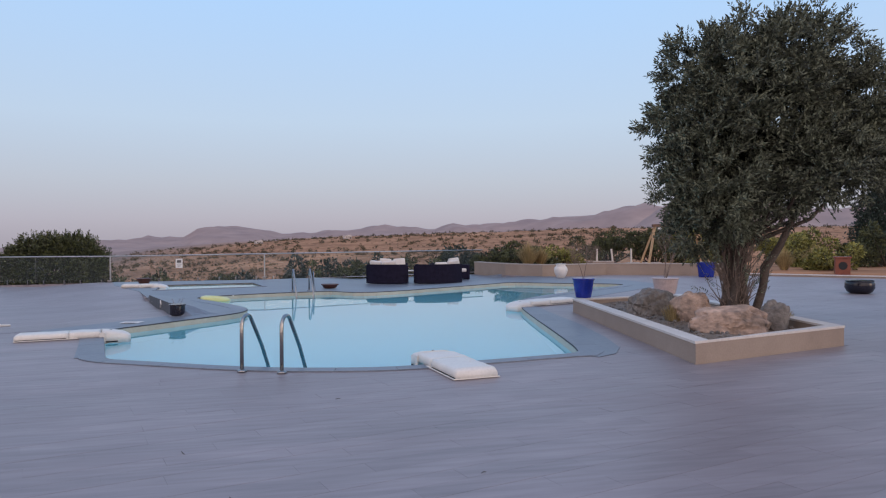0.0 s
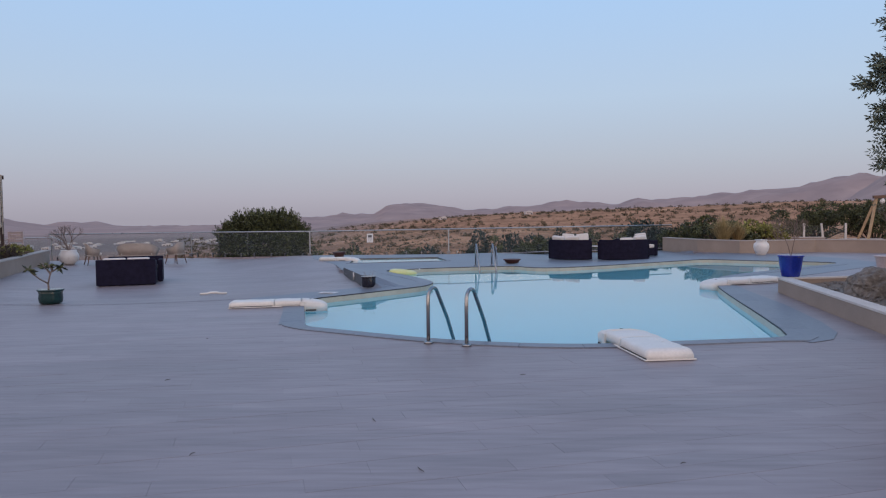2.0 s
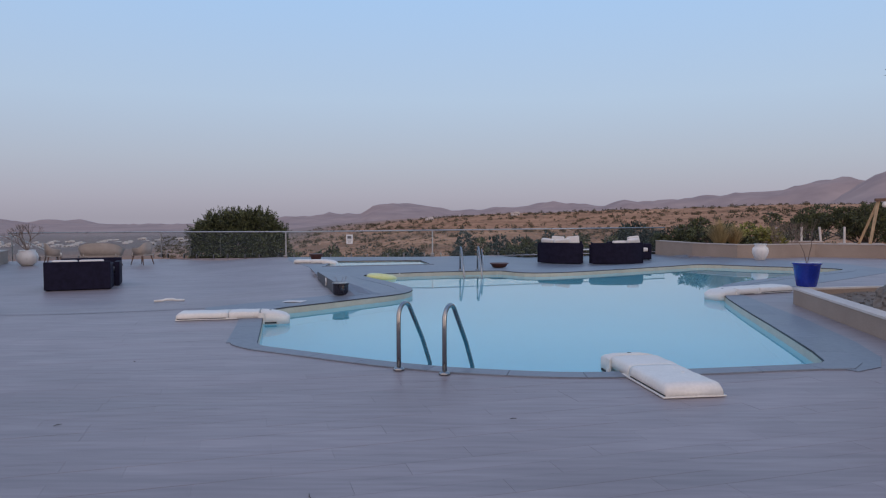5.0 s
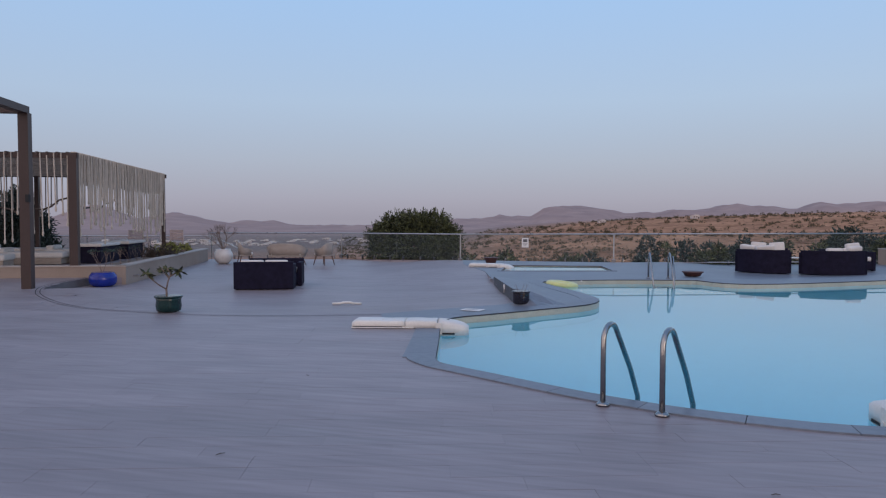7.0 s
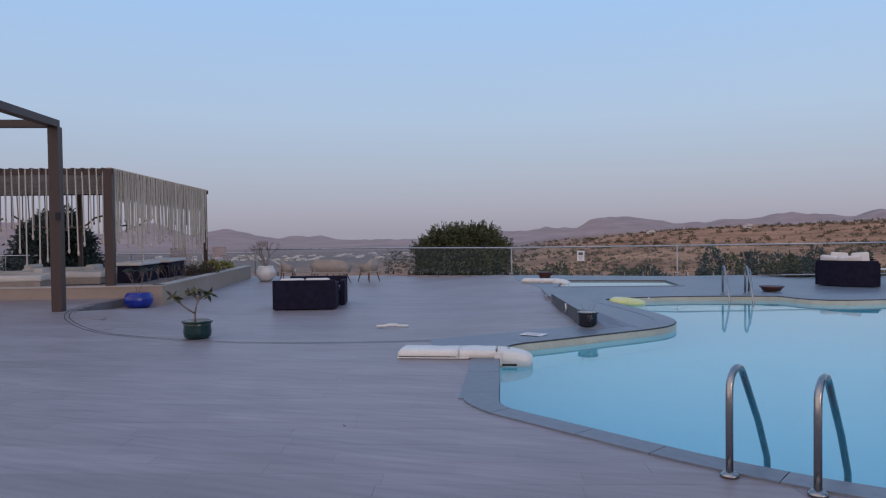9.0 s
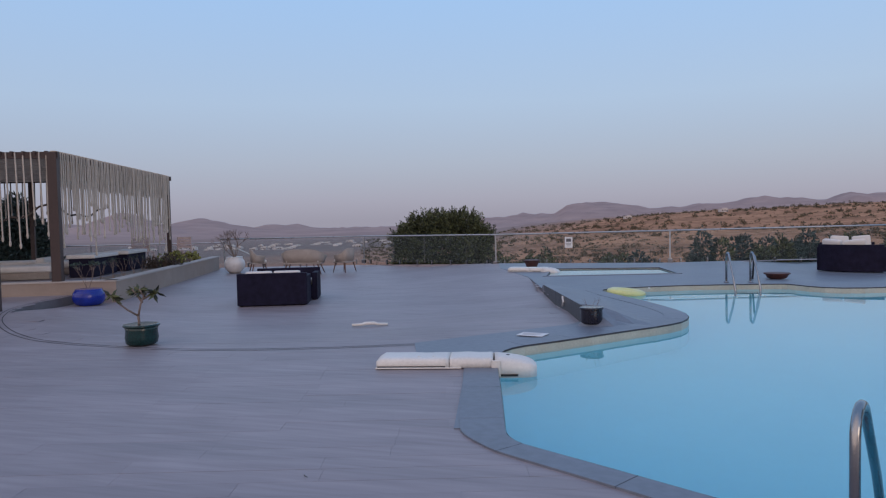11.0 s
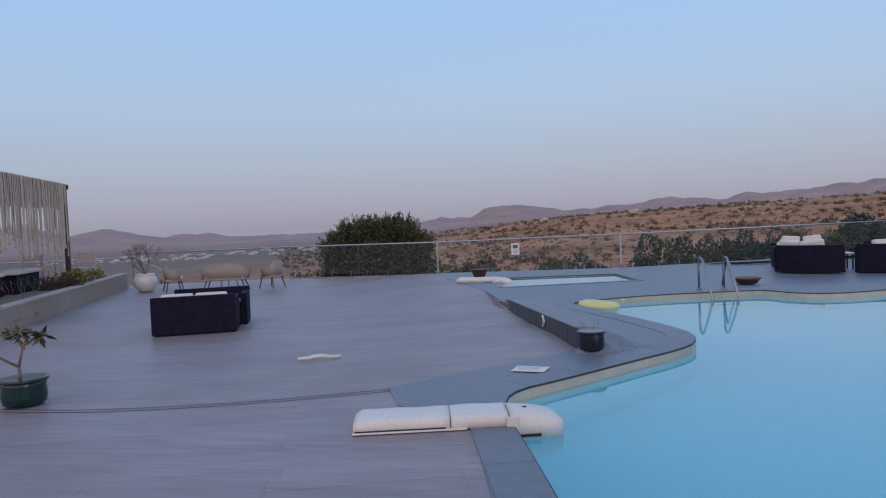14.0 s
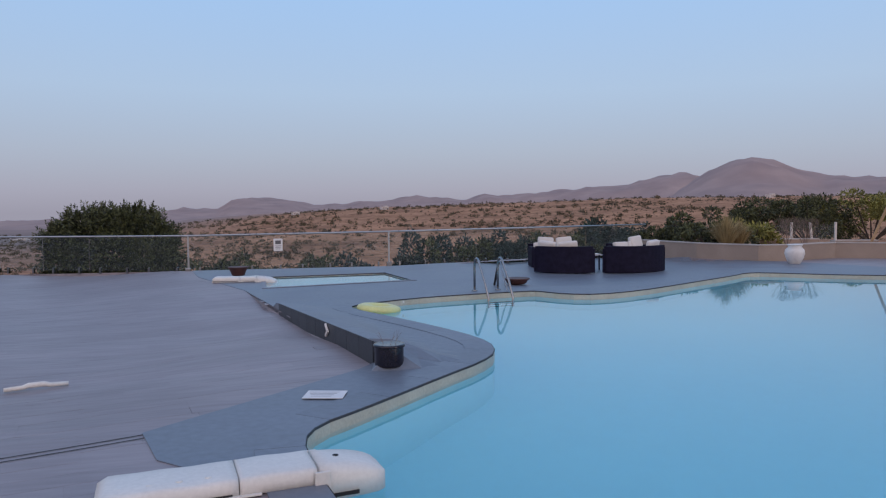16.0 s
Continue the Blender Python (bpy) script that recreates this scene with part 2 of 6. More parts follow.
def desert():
    """Stony desert soil near, far rock with mauve distance haze in its colour."""
    m = mat("desert_ground", (0.33, 0.155, 0.088), 0.98, vary=0.45, scale=0.035, fine=0.4, bump=0.0, tint=(0.66, 0.36, 0.21))
    n, l = m.node_tree.nodes, m.node_tree.links
    b = n["Principled BSDF"]
    b.inputs["Specular IOR Level"].default_value = 0.05
    soil = b.inputs["Base Color"].links[0].from_socket
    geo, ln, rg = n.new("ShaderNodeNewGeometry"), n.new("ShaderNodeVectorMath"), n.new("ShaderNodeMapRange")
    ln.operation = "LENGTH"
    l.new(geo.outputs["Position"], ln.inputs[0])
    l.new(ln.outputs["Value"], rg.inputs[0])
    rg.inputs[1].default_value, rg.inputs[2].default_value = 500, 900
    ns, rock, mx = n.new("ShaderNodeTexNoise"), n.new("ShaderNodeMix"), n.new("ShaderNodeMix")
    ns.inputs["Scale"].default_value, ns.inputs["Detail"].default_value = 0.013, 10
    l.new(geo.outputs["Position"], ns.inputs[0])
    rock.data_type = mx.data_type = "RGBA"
    # pinkish mauve paints the haze over the far rock
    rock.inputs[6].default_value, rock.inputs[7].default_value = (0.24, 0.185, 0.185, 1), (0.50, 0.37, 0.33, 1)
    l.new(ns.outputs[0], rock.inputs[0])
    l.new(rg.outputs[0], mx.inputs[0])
    # greyer towards the valley, its haze and shade mixed into the soil colour
    sx, vr, vm = n.new("ShaderNodeSeparateXYZ"), n.new("ShaderNodeMapRange"), n.new("ShaderNodeMix")
    l.new(geo.outputs["Position"], sx.inputs[0])
    l.new(sx.outputs[0], vr.inputs[0])
    vr.inputs[1].default_value, vr.inputs[2].default_value, vr.inputs[3].default_value, vr.inputs[4].default_value = -140, -25, 0.85, 0.0
    vm.data_type = "RGBA"
    l.new(vr.outputs[0], vm.inputs[0])
    l.new(soil, vm.inputs[6])
    vm.inputs[7].default_value = (0.20, 0.175, 0.17, 1)
    l.new(vm.outputs[2], mx.inputs[6])
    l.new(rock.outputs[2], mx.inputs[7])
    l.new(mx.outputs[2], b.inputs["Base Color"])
    return m


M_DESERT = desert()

# ---- building blocks ----


def mesh_of(name, bm, material, smooth=False, up=False):
    me = bpy.data.meshes.new(name)
    bmesh.ops.recalc_face_normals(bm, faces=bm.faces)
    for f in bm.faces:
        f.smooth = smooth
    if up:
        for f in bm.faces:
            if f.normal.z < 0:
                f.normal_flip()
    bm.to_mesh(me)
    bm.free()
    me.materials.append(material)
    return me


def part(name, bm, material, parent=None, label="", smooth=False, m=None, up=False):
    ob = new(name, mesh_of(name, bm, material, smooth, up))
    ob.parent = parent
    if m is not None:
        ob.matrix_basis = m
    if label:
        ob["label"] = label
    return ob


def thing(name, m, label, category, group="", kind=""):
    ob = new(name)
    ob.empty_display_size = 0.1
    ob.matrix_basis = m
    return tagged(ob, label, category, group, kind)


def box(bm, c, s, rz=0.0, bevel=0.0, rx=0.0, ry=0.0):
    r = bmesh.ops.create_cube(bm, size=1, matrix=pose(*c, rx, ry, rz) @ Matrix.Diagonal((*s, 1)))
    if bevel:
        edges = list({e for v in r["verts"] for e in v.link_edges})
        bmesh.ops.bevel(bm, geom=edges, offset=bevel, segments=2, affect="EDGES", profile=0.6)
    return bm


def B(c, s, rz=0.0, bevel=0.0, rx=0.0, ry=0.0):
    return box(bmesh.new(), c, s, rz, bevel, rx, ry)


def tube(bm, pts, r, seg=8, cap=True):
    """A round bar along pts; r is one radius or one for each point."""
    pts = [Vector(p) for p in pts]
    rs = r if isinstance(r, (list, tuple)) else [r] * len(pts)
    rings, side = [], None
    for i, p in enumerate(pts):
        d = (pts[min(i + 1, len(pts) - 1)] - pts[max(i - 1, 0)]).normalized()
        if side is None:
            side = d.orthogonal().normalized()
        side = (side - d * side.dot(d)).normalized()
        up = d.cross(side)
        rings.append([bm.verts.new(p + (side * math.cos(a) + up * math.sin(a)) * rs[i]) for a in (2 * math.pi * k / seg for k in range(seg))])
    for a, b in zip(rings, rings[1:]):
        for k in range(seg):
            bm.faces.new((a[k], a[(k + 1) % seg], b[(k + 1) % seg], b[k]))
    if cap:
        bm.faces.new(rings[0][::-1])
        bm.faces.new(rings[-1])
    return bm


def lathe(bm, profile, seg=28, c=(0, 0, 0)):
    """Turns (radius, height) pairs round the z axis."""
    rings = [[bm.verts.new((c[0] + r * math.cos(2 * math.pi * k / seg), c[1] + r * math.sin(2 * math.pi * k / seg), c[2] + z)) for k in range(seg)] for r, z in profile]
    for a, b in zip(rings, rings[1:]):
        for k in range(seg):
            bm.faces.new((a[k], a[(k + 1) % seg], b[(k + 1) % seg], b[k]))
    bm.faces.new(rings[0][::-1])
    bm.faces.new(rings[-1])
    return bm


def beam(bm, a, b, w, h):
    a, b = Vector(a), Vector(b)
    d = b - a
    L = d.length
    m = Matrix.Translation((a + b) / 2) @ d.to_track_quat("X", "Z").to_matrix().to_4x4() @ Matrix.Diagonal((L, w, h, 1))
    bmesh.ops.create_cube(bm, size=1, matrix=m)
    return bm


def smooth_line(pts, closed=True, times=2):
    for _ in range(times):
        out = []
        for i in range(len(pts) - (0 if closed else 1)):
            a, b = Vector(pts[i]), Vector(pts[(i + 1) % len(pts)])
            out += [a * 0.75 + b * 0.25, a * 0.25 + b * 0.75]
        pts = out if closed else [Vector(pts[0])] + out[1:-1] + [Vector(pts[-1])]
    return [Vector(p) for p in pts]


def offset(pts, d, closed=True):
    """The line moved d to its right."""
    out, n = [], len(pts)
    for i, p in enumerate(pts):
        a = pts[i - 1] if closed or i else pts[0]
        b = pts[(i + 1) % n] if closed or i < n - 1 else pts[-1]
        t = (Vector(b) - Vector(a)).normalized()
        out.append(Vector((p[0] + t.y * d, p[1] - t.x * d)))
    return out


def inside(poly, X, Y):
    """Which of the points lie in the polygon."""
    X, Y = np.asarray(X, float), np.asarray(Y, float)
    r = np.zeros(X.shape, bool)
    px, py = [p[0] for p in poly], [p[1] for p in poly]
    for i in range(len(poly)):
        x1, y1, x2, y2 = px[i - 1], py[i - 1], px[i], py[i]
        if y1 != y2:
            r ^= ((y1 > Y) != (y2 > Y)) & (X < (x2 - x1) * (Y - y1) / (y2 - y1) + x1)
    return r


def away(line, X, Y):
    """Distance from points to an open line."""
    X, Y = np.asarray(X, float), np.asarray(Y, float)
    best = np.full(X.shape, 1e9)
    for (ax, ay), (bx, by) in zip(line, line[1:]):
        k = np.clip(((X - ax) * (bx - ax) + (Y - ay) * (by - ay)) / ((bx - ax) ** 2 + (by - ay) ** 2), 0, 1)
        best = np.minimum(best, np.hypot(X - ax - k * (bx - ax), Y - ay - k * (by - ay)))
    return best


def step(x):
    x = np.clip(x, 0, 1)
    return x * x * (3 - 2 * x)


def sheet(outer, holes, height, grid=0.0, drop=0.0):
    """A filled outline with holes; inner points every grid metres; edges go down by drop."""
    from mathutils import geometry
    pts, edges = [], []
    for loop in [outer] + holes:
        k = len(pts)
        pts += [Vector((p[0], p[1])) for p in loop]
        edges += [(k + i, k + (i + 1) % len(loop)) for i in range(len(loop))]
    nb = len(pts)
    if grid:
        xs = np.arange(min(p.x for p in pts), max(p.x for p in pts), grid)
        ys = np.arange(min(p.y for p in pts), max(p.y for p in pts), grid)
        X, Y = np.meshgrid(xs, ys)
        ok = inside(outer, X, Y)
        for h in holes:
            ok &= ~inside(h, X, Y)
        pts += [Vector((x, y)) for x, y in zip(X[ok], Y[ok])]
    v2, _, f2, *_ = geometry.delaunay_2d_cdt(pts, edges, [], 0, 1e-5)
    bm = bmesh.new()
    X, Y = np.array([v.x for v in v2]), np.array([v.y for v in v2])
    Z = height(X, Y)
    vs = [bm.verts.new((x, y, z)) for x, y, z in zip(X, Y, Z)]
    cx = np.array([np.mean([X[i] for i in f]) for f in f2])
    cy = np.array([np.mean([Y[i] for i in f]) for f in f2])
    ok = inside(outer, cx, cy)
    for h in holes:
        ok &= ~inside(h, cx, cy)
    for f, k in zip(f2, ok):
        if k:
            bm.faces.new([vs[i] for i in f])
    bmesh.ops.delete(bm, geom=[v for v in bm.verts if not v.link_faces], context="VERTS")
    if drop:
        rim = [e for e in bm.edges if len(e.link_faces) == 1]
        r = bmesh.ops.extrude_edge_only(bm, edges=rim)
        for v in (g for g in r["geom"] if isinstance(g, bmesh.types.BMVert)):
            v.co.z -= drop
    return bm


def ribbon(bm, line, z0, z1, closed=False):
    """An upright band along a line; z0, z1 are heights or functions of x and y."""
    f0 = z0 if callable(z0) else lambda x, y: z0
    f1 = z1 if callable(z1) else lambda x, y: z1
    lo = [bm.verts.new((p[0], p[1], float(f0(p[0], p[1])))) for p in line]
    hi = [bm.verts.new((p[0], p[1], float(f1(p[0], p[1])))) for p in line]
    n = len(line)
    for i in range(n if closed else n - 1):
        j = (i + 1) % n
        bm.faces.new((lo[i], lo[j], hi[j], hi[i]))
    return bm


def wall_run(name, line, width, z0, z1, material, cap_material, label, cap_h=0.03, over=0.02):
    """A low masonry wall along a line (its right-hand face), with a cap that overhangs."""
    ob = thing(name, pose(line[0][0], line[0][1], 0), label, "wall", kind="structure")
    inv = Matrix.Translation((-line[0][0], -line[0][1], 0))
    back = offset(line, -width, False)
    bm = sheet(list(line) + back[::-1], [], lambda x, y: x * 0 + z1 - cap_h, drop=z1 - cap_h - z0)
    bm.transform(inv)
    part("wall_body", bm, material, ob)
    face, rear = offset(line, over, False), offset(line, -width - over, False)
    bm = sheet(face + rear[::-1], [], lambda x, y: x * 0 + z1, drop=cap_h)
    bm.transform(inv)
    part("wall_cap", bm, cap_material, ob, "pale stone capping")
    return ob

# ---- plan ----
pool = smooth_line([(-3.02, 13.0), (-2.93, 12.6), (-2.7, 11.7), (-2.47, 10.75), (-2.43, 10.6), (-2.33, 10.46), (-2.18, 10.37), (-1.7, 10.1), (-1.15, 9.78), (-0.7, 9.54), (-0.2, 9.34), (0.05, 9.27), (0.5, 9.17), (0.95, 9.11), (1.4, 9.14), (2.15, 9.28), (2.9, 9.42),
                    (3.45, 9.52), (3.62, 9.72), (3.98, 11.53), (4.35, 13.6), (4.75, 15.6), (5.3, 17.4), (6.3, 18.5), (7.62, 19.61), (9.2, 20.9), (10.4, 21.9), (10.2, 22.4),
                    (9.5, 22.8), (8.5, 23.3), (7.5, 24.1), (7.0, 24.1), (6.4, 23.6), (5.49, 22.98), (4.21, 22.09), (3.0, 21.3), (2.03, 20.91), (1.46, 21.1), (1.09, 21.68),
                    (0.9, 21.72), (-0.62, 21.4), (-1.49, 21.07), (-2.31, 20.55), (-2.55, 20.2), (-2.3, 19.6), (-1.75, 18.6), (-1.22, 17.46), (-1.02, 16.76), (-1.09, 16.16), (-1.35, 15.72),
                    (-1.84, 15.17), (-2.33, 14.59), (-2.66, 14.21), (-3.0, 13.85), (-3.1, 13.5)], True, 1)
WATER = -0.09
curve = [Vector(p) for p in ((-13.62, 18.42), (-13.43, 17.7), (-13.15, 16.9), (-12.75, 16.1), (-12.14, 15.37), (-11.46, 14.72), (-10.45, 13.98), (-9.7, 13.55), (-9.16, 13.32),
                             (-8.4, 13.17), (-7.6, 13.1), (-6.67, 13.1), (-5.47, 13.38), (-4.6, 13.73), (-4.23, 13.9))]
W_NEAR, W_FAR = (-2.45, 15.8), (-3.64, 20.15)
ramp_line = [tuple(p) for p in curve[4:]] + [W_NEAR, (-2.78, 16.75)]
FENCE = [(-17.6, 29.6), (-12.2, 31.0), (-6.5, 28.5), (-1.1, 28.7), (4.5, 31.0), (8.6, 32.8)]
E1, E2 = Vector((-0.92, -0.39)), Vector((-0.385, 0.923))
CORNER = Vector((-12.85, 18.75))
SIDE_END = CORNER + E2 * 10.6
TREE_BED = [(4.53, 8.45), (7.32, 9.3), (8.17, 14.95), (5.47, 14.42)]
seat_area = curve + [Vector(W_NEAR), Vector(W_FAR), Vector((-4.5, 23.2)), Vector((-5.9, 26.4)), Vector(FENCE[2]), Vector(FENCE[1]), Vector(FENCE[0]), SIDE_END, CORNER]
GARDEN_WALL = [(8.0, 32.0), (8.6, 29.2), (9.6, 27.5), (10.6, 27.4), (12.6, 28.1), (14.0, 27.3), (15.4, 26.4), (17.4, 25.9)]
deck_edge = [(-30, -8), (30, -8), (30, 12), (24.0, 19.5), (20.6, 22.6), (17.4, 25.9)] + GARDEN_WALL[::-1][1:] + FENCE[::-1] + [tuple(SIDE_END), tuple(CORNER + E2 * 0.3 + E1 * 0.15),
             tuple(CORNER + E1 * 17)]
kid_pool = [(-4.1, 23.5), (-1.0, 24.4), (-1.42, 26.4), (-4.3, 25.95)]
stone_area = ([(-2.82, 10.68), (-3.27, 12.66)] + [(-4.0, 13.3), (-4.23, 13.9), W_NEAR, W_FAR, (-4.5, 23.2), (-5.9, 26.4), (-6.4, 28.45)]
              + [(-1.1, 28.6), (4.5, 30.9), (8.2, 32.4), (8.8, 29.3), (9.78, 27.65), (11.5, 24.5), (11.6, 21.6), (9.0, 19.2), (6.8, 17.3), (5.2, 15.9)]
              + [(5.0, 14.5), (4.8, 12.6), (4.5, 10.8), (4.25, 9.85), (3.98, 9.4), (3.65, 9.2), (3.2, 9.8), (0.5, 9.9), (-1.4, 10.6), (-2.2, 11.0), (-2.45, 10.8)])


def dense(loop, d):
    out = []
    for i, p in enumerate(loop):
        a, b = Vector(p), Vector(loop[(i + 1) % len(loop)])
        n = max(1, int((b - a).length / d))
        out += [tuple(a.lerp(b, k / n)) for k in range(n)]
    return out


stone_area = dense(stone_area, 0.22)


def seat_h(x, y):
    """Seating deck: ramps down from the curved joint, level with the slate beside the small pool."""
    low = -0.19 * step(np.minimum(away(ramp_line, x, y), 1.25 + 0.9 * away([W_NEAR, W_FAR], x, y)) / 3.1)
    return low * step(away([(-4.5, 23.2), (-5.9, 26.4), FENCE[2]], x, y) / 3.6)


LOW_EDGE = [(0.6, 30.0), (0.6, 22.6), (2.2, 21.8), (4.0, 22.7), (5.9, 24.0), (7.2, 25.0), (8.4, 24.6), (9.8, 24.2), (9.45, 27.4)]
LOW_DECK = LOW_EDGE + [(8.5, 29.3), (8.2, 33.2), (4.5, 32.0)]


def far_fall(x, y):
    """Paving under the far sofas falls away from the pool."""
    return -0.11 * step(away(LOW_EDGE, x, y) / 2.2) * inside(LOW_DECK, x, y)


def stone_h(x, y):
    """Slate round the pool, raised along the low black wall."""
    x, y = np.asarray(x, float), np.asarray(y, float)
    s = np.clip((y - W_NEAR[1]) / (W_FAR[1] - W_NEAR[1]), 0, 1)
    top = 0.24 - 0.14 * s
    d = away([W_NEAR, W_FAR], x, y)
    reach = np.where(y < W_NEAR[1] + 0.1, np.interp(x, [-2.4, -1.9], [0.12, 0.55]), np.interp(y, [W_FAR[1], W_FAR[1] + 0.3], [0.8, 0.3]))
    out = top * step(1 - (d - 0.12) / reach)
    edge = step(away([tuple(curve[-1]), (-2.49, 15.76)], x, y) / 0.3)
    out = np.where(y < W_NEAR[1] + 0.05, out * edge, out)
    return 0.008 + out + far_fall(x, y)



# ---- ground and distance ----


def terrain(x, y):
    """Garden level to the east, a falling slope, a desert rise, a plain with far hills."""
    dx, dy = x, y - 8.0
    r = np.hypot(dx, dy)
    a = np.degrees(np.arctan2(dx, dy))
    el_rise = np.interp(a, [-180, -60, -30, -14, -10, -5, 0, 5, 15, 24, 40, 80, 180], [-1.2, -1.6, -2.1, -1.9, -1.0, -0.4, 0.0, 0.25, 0.55, 0.85, 0.85, 0.6, -1.2])
    near = np.interp(a, [-180, 12, 21, 120, 180], [-3.0, -3.0, 0.1, 0.1, -3.0])
    rise = 1.5 + 420 * np.tan(np.radians(el_rise))
    plain = 1.5 + r * np.tan(np.radians(-0.62))
    low = near + (-5.5 + near * 0.3 - near) * step((r - 34) / 50)
    h = low + (rise - low) * step((r - 60) / 420)
    h = h + (plain - h) * step((r - 700) / 1100)
    skyline = np.interp(a, [-22.5, -19.3, -16, -11, -8, -6.9, -4.9, -2.7, -1.2, 1.7, 5, 7.2, 11.3, 13.3, 15.3, 20, 24.3, 26, 27.6, 29.5, 33, 40],
                        [-0.6, -0.45, -0.2, 0.12, 0.18, 0.85, 1.12, 0.88, 0.48, 0.45, 0.85, 1.02, 0.9, 1.25, 0.98, 1.45, 1.8, 2.25, 2.5, 2.3, 1.5, 0.2])
    mountain = np.interp(a, [24, 27.5, 30, 32.1, 33.2, 34.6, 36.3, 38, 41, 46, 52, 60], [-0.6, 0.7, 2.5, 3.5, 3.66, 3.3, 2.5, 2.0, 1.9, 2.5, 1.9, 0.3])
    hills = 2600 * np.tan(np.radians(np.maximum(skyline + 0.62, 0))) * np.exp(-((r - 2600) / 420) ** 2)
    hills = np.maximum(hills, 1700 * np.tan(np.radians(np.maximum(mountain + 0.62, 0))) * np.exp(-((r - 1700) / 330) ** 2))
    for a0, w, el, r0, sr in ((-36.0, 3.5, 0.35, 1700, 260), (-41.5, 3.2, 0.75, 1500, 240), (-50, 7, 0.9, 1900, 300), (-30, 3.0, -0.2, 2300, 250), (-18.6, 1.5, -0.3, 3300, 300), (-24, 3.0, -0.45, 3300, 300)):
        peak = r0 * np.tan(np.radians(el + 0.62))
        hills = np.maximum(hills, peak * np.exp(-np.abs((a - a0) / w) ** 1.6) * np.exp(-((r - r0) / sr) ** 2))
    return h + hills


def build_ground():
    rs = np.concatenate([np.linspace(2, 60, 40), np.geomspace(62, 520, 60), np.geomspace(540, 4600, 70)])
    az_steps = np.radians(np.concatenate([np.arange(-62, 62, 0.5), np.arange(62, 298, 4)]))
    A, R = np.meshgrid(az_steps, rs)
    X, Y = R * np.sin(A), 8 + R * np.cos(A)
    Z = terrain(X, Y)
    rough = np.array([noise.fractal((x * 0.012, y * 0.012, 3.1), 0.9, 2.2, 6) for x, y in zip(X.ravel(), Y.ravel())]).reshape(X.shape)
    crag = np.array([noise.ridged_multi_fractal((x * 0.0042, y * 0.0042, 7.7), 0.9, 2.1, 6, 1.0, 2.0) for x, y in zip(X.ravel(), Y.ravel())]).reshape(X.shape)
    Z += rough * np.interp(R, [45, 120, 500, 900, 2500], [0, 0.6, 1.8, 3, 9])
    Z += (crag - 1.0) * np.interp(R, [900, 1500, 3000], [0, 11, 12]) * np.clip((Z - 1.5 + R * 0.0108) / 40, 0, 1)
    for poly in (deck_edge,):
        Z = np.where(inside(poly, X, Y), -2.6, Z)
    n, k = X.shape
    V = np.stack([X, Y, Z], -1).reshape(-1, 3).tolist()
    F = [(i * k + j, i * k + (j + 1) % k, (i + 1) * k + (j + 1) % k, (i + 1) * k + j) for i in range(n - 1) for j in range(k)]
    F.append(tuple(range(k))[::-1])
    me = bpy.data.meshes.new("ground")
    me.from_pydata(V, [], F)
    me.polygons.foreach_set("use_smooth", [True] * len(F))
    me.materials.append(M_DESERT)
    tagged(new("ground", me), "reddish stony desert rolling out to haze-tinted mauve hills", "ground", kind="structure")


build_ground()

# ---- deck, slate and pool ----
slab = thing("floor", pose(0, 0, 0), "grey wood-look plank terrace around the pool", "floor", kind="structure")
cover = offset(pool, 0.2)
seat_hole = seat_area[:-2] + [SIDE_END + E1 * 0.1, CORNER + E1 * 0.1]
part("deck_base", sheet(deck_edge, [cover, kid_pool, seat_hole, LOW_DECK], lambda x, y: x * 0 - 0.0026, drop=0.4), M_PLANK, slab)
part("sunken_deck_base", sheet(seat_area, [], lambda x, y: seat_h(x, y) - 0.006, 0.15), M_PLANK, slab)
slate = thing("pavement", pose(0, 0, 0), "blue-grey slate paving around the pool edge", "paving", kind="structure")


def slate_sheet():
    """The slate area joined with a band round the pool, minus both pools."""
    xs, ys = np.arange(-7, 12.5, 0.25), np.arange(8.5, 33, 0.25)
    from mathutils import geometry
    pts, edges = [], []
    for loop in (stone_area, pool, kid_pool):
        k = len(pts)
        pts += [Vector((p[0], p[1])) for p in loop]
        edges += [(k + i, k + (i + 1) % len(loop)) for i in range(len(loop))]
    X, Y = np.meshgrid(xs, ys)
    ok = inside(stone_area, X, Y) & ~inside(pool, X, Y) & ~inside(kid_pool, X, Y)
    pts += [Vector((x, y)) for x, y in zip(X[ok], Y[ok])]
    v2, _, f2, *_ = geometry.delaunay_2d_cdt(pts, edges, [], 0, 1e-5)
    X, Y = np.array([v.x for v in v2]), np.array([v.y for v in v2])
    Z = stone_h(X, Y)
    cx, cy = np.array([np.mean(X[list(f)]) for f in f2]), np.array([np.mean(Y[list(f)]) for f in f2])
    ok = inside(stone_area, cx, cy) & ~inside(pool, cx, cy) & ~inside(kid_pool, cx, cy)
    out = bmesh.new()
    vs = [out.verts.new(p) for p in zip(X, Y, Z)]
    for f, k in zip(f2, ok):
        if k:
            out.faces.new([vs[i] for i in f])
    bmesh.ops.delete(out, geom=[v for v in out.verts if not v.link_faces], context="VERTS")
    rim = [e for e in out.edges if len(e.link_faces) == 1]
    r = bmesh.ops.extrude_edge_only(out, edges=rim)
    for v in (g for g in r["geom"] if isinstance(g, bmesh.types.BMVert)):
        v.co.z -= 0.15
    return out


part("slate_bed", slate_sheet(), M_STONE, slate, smooth=False)


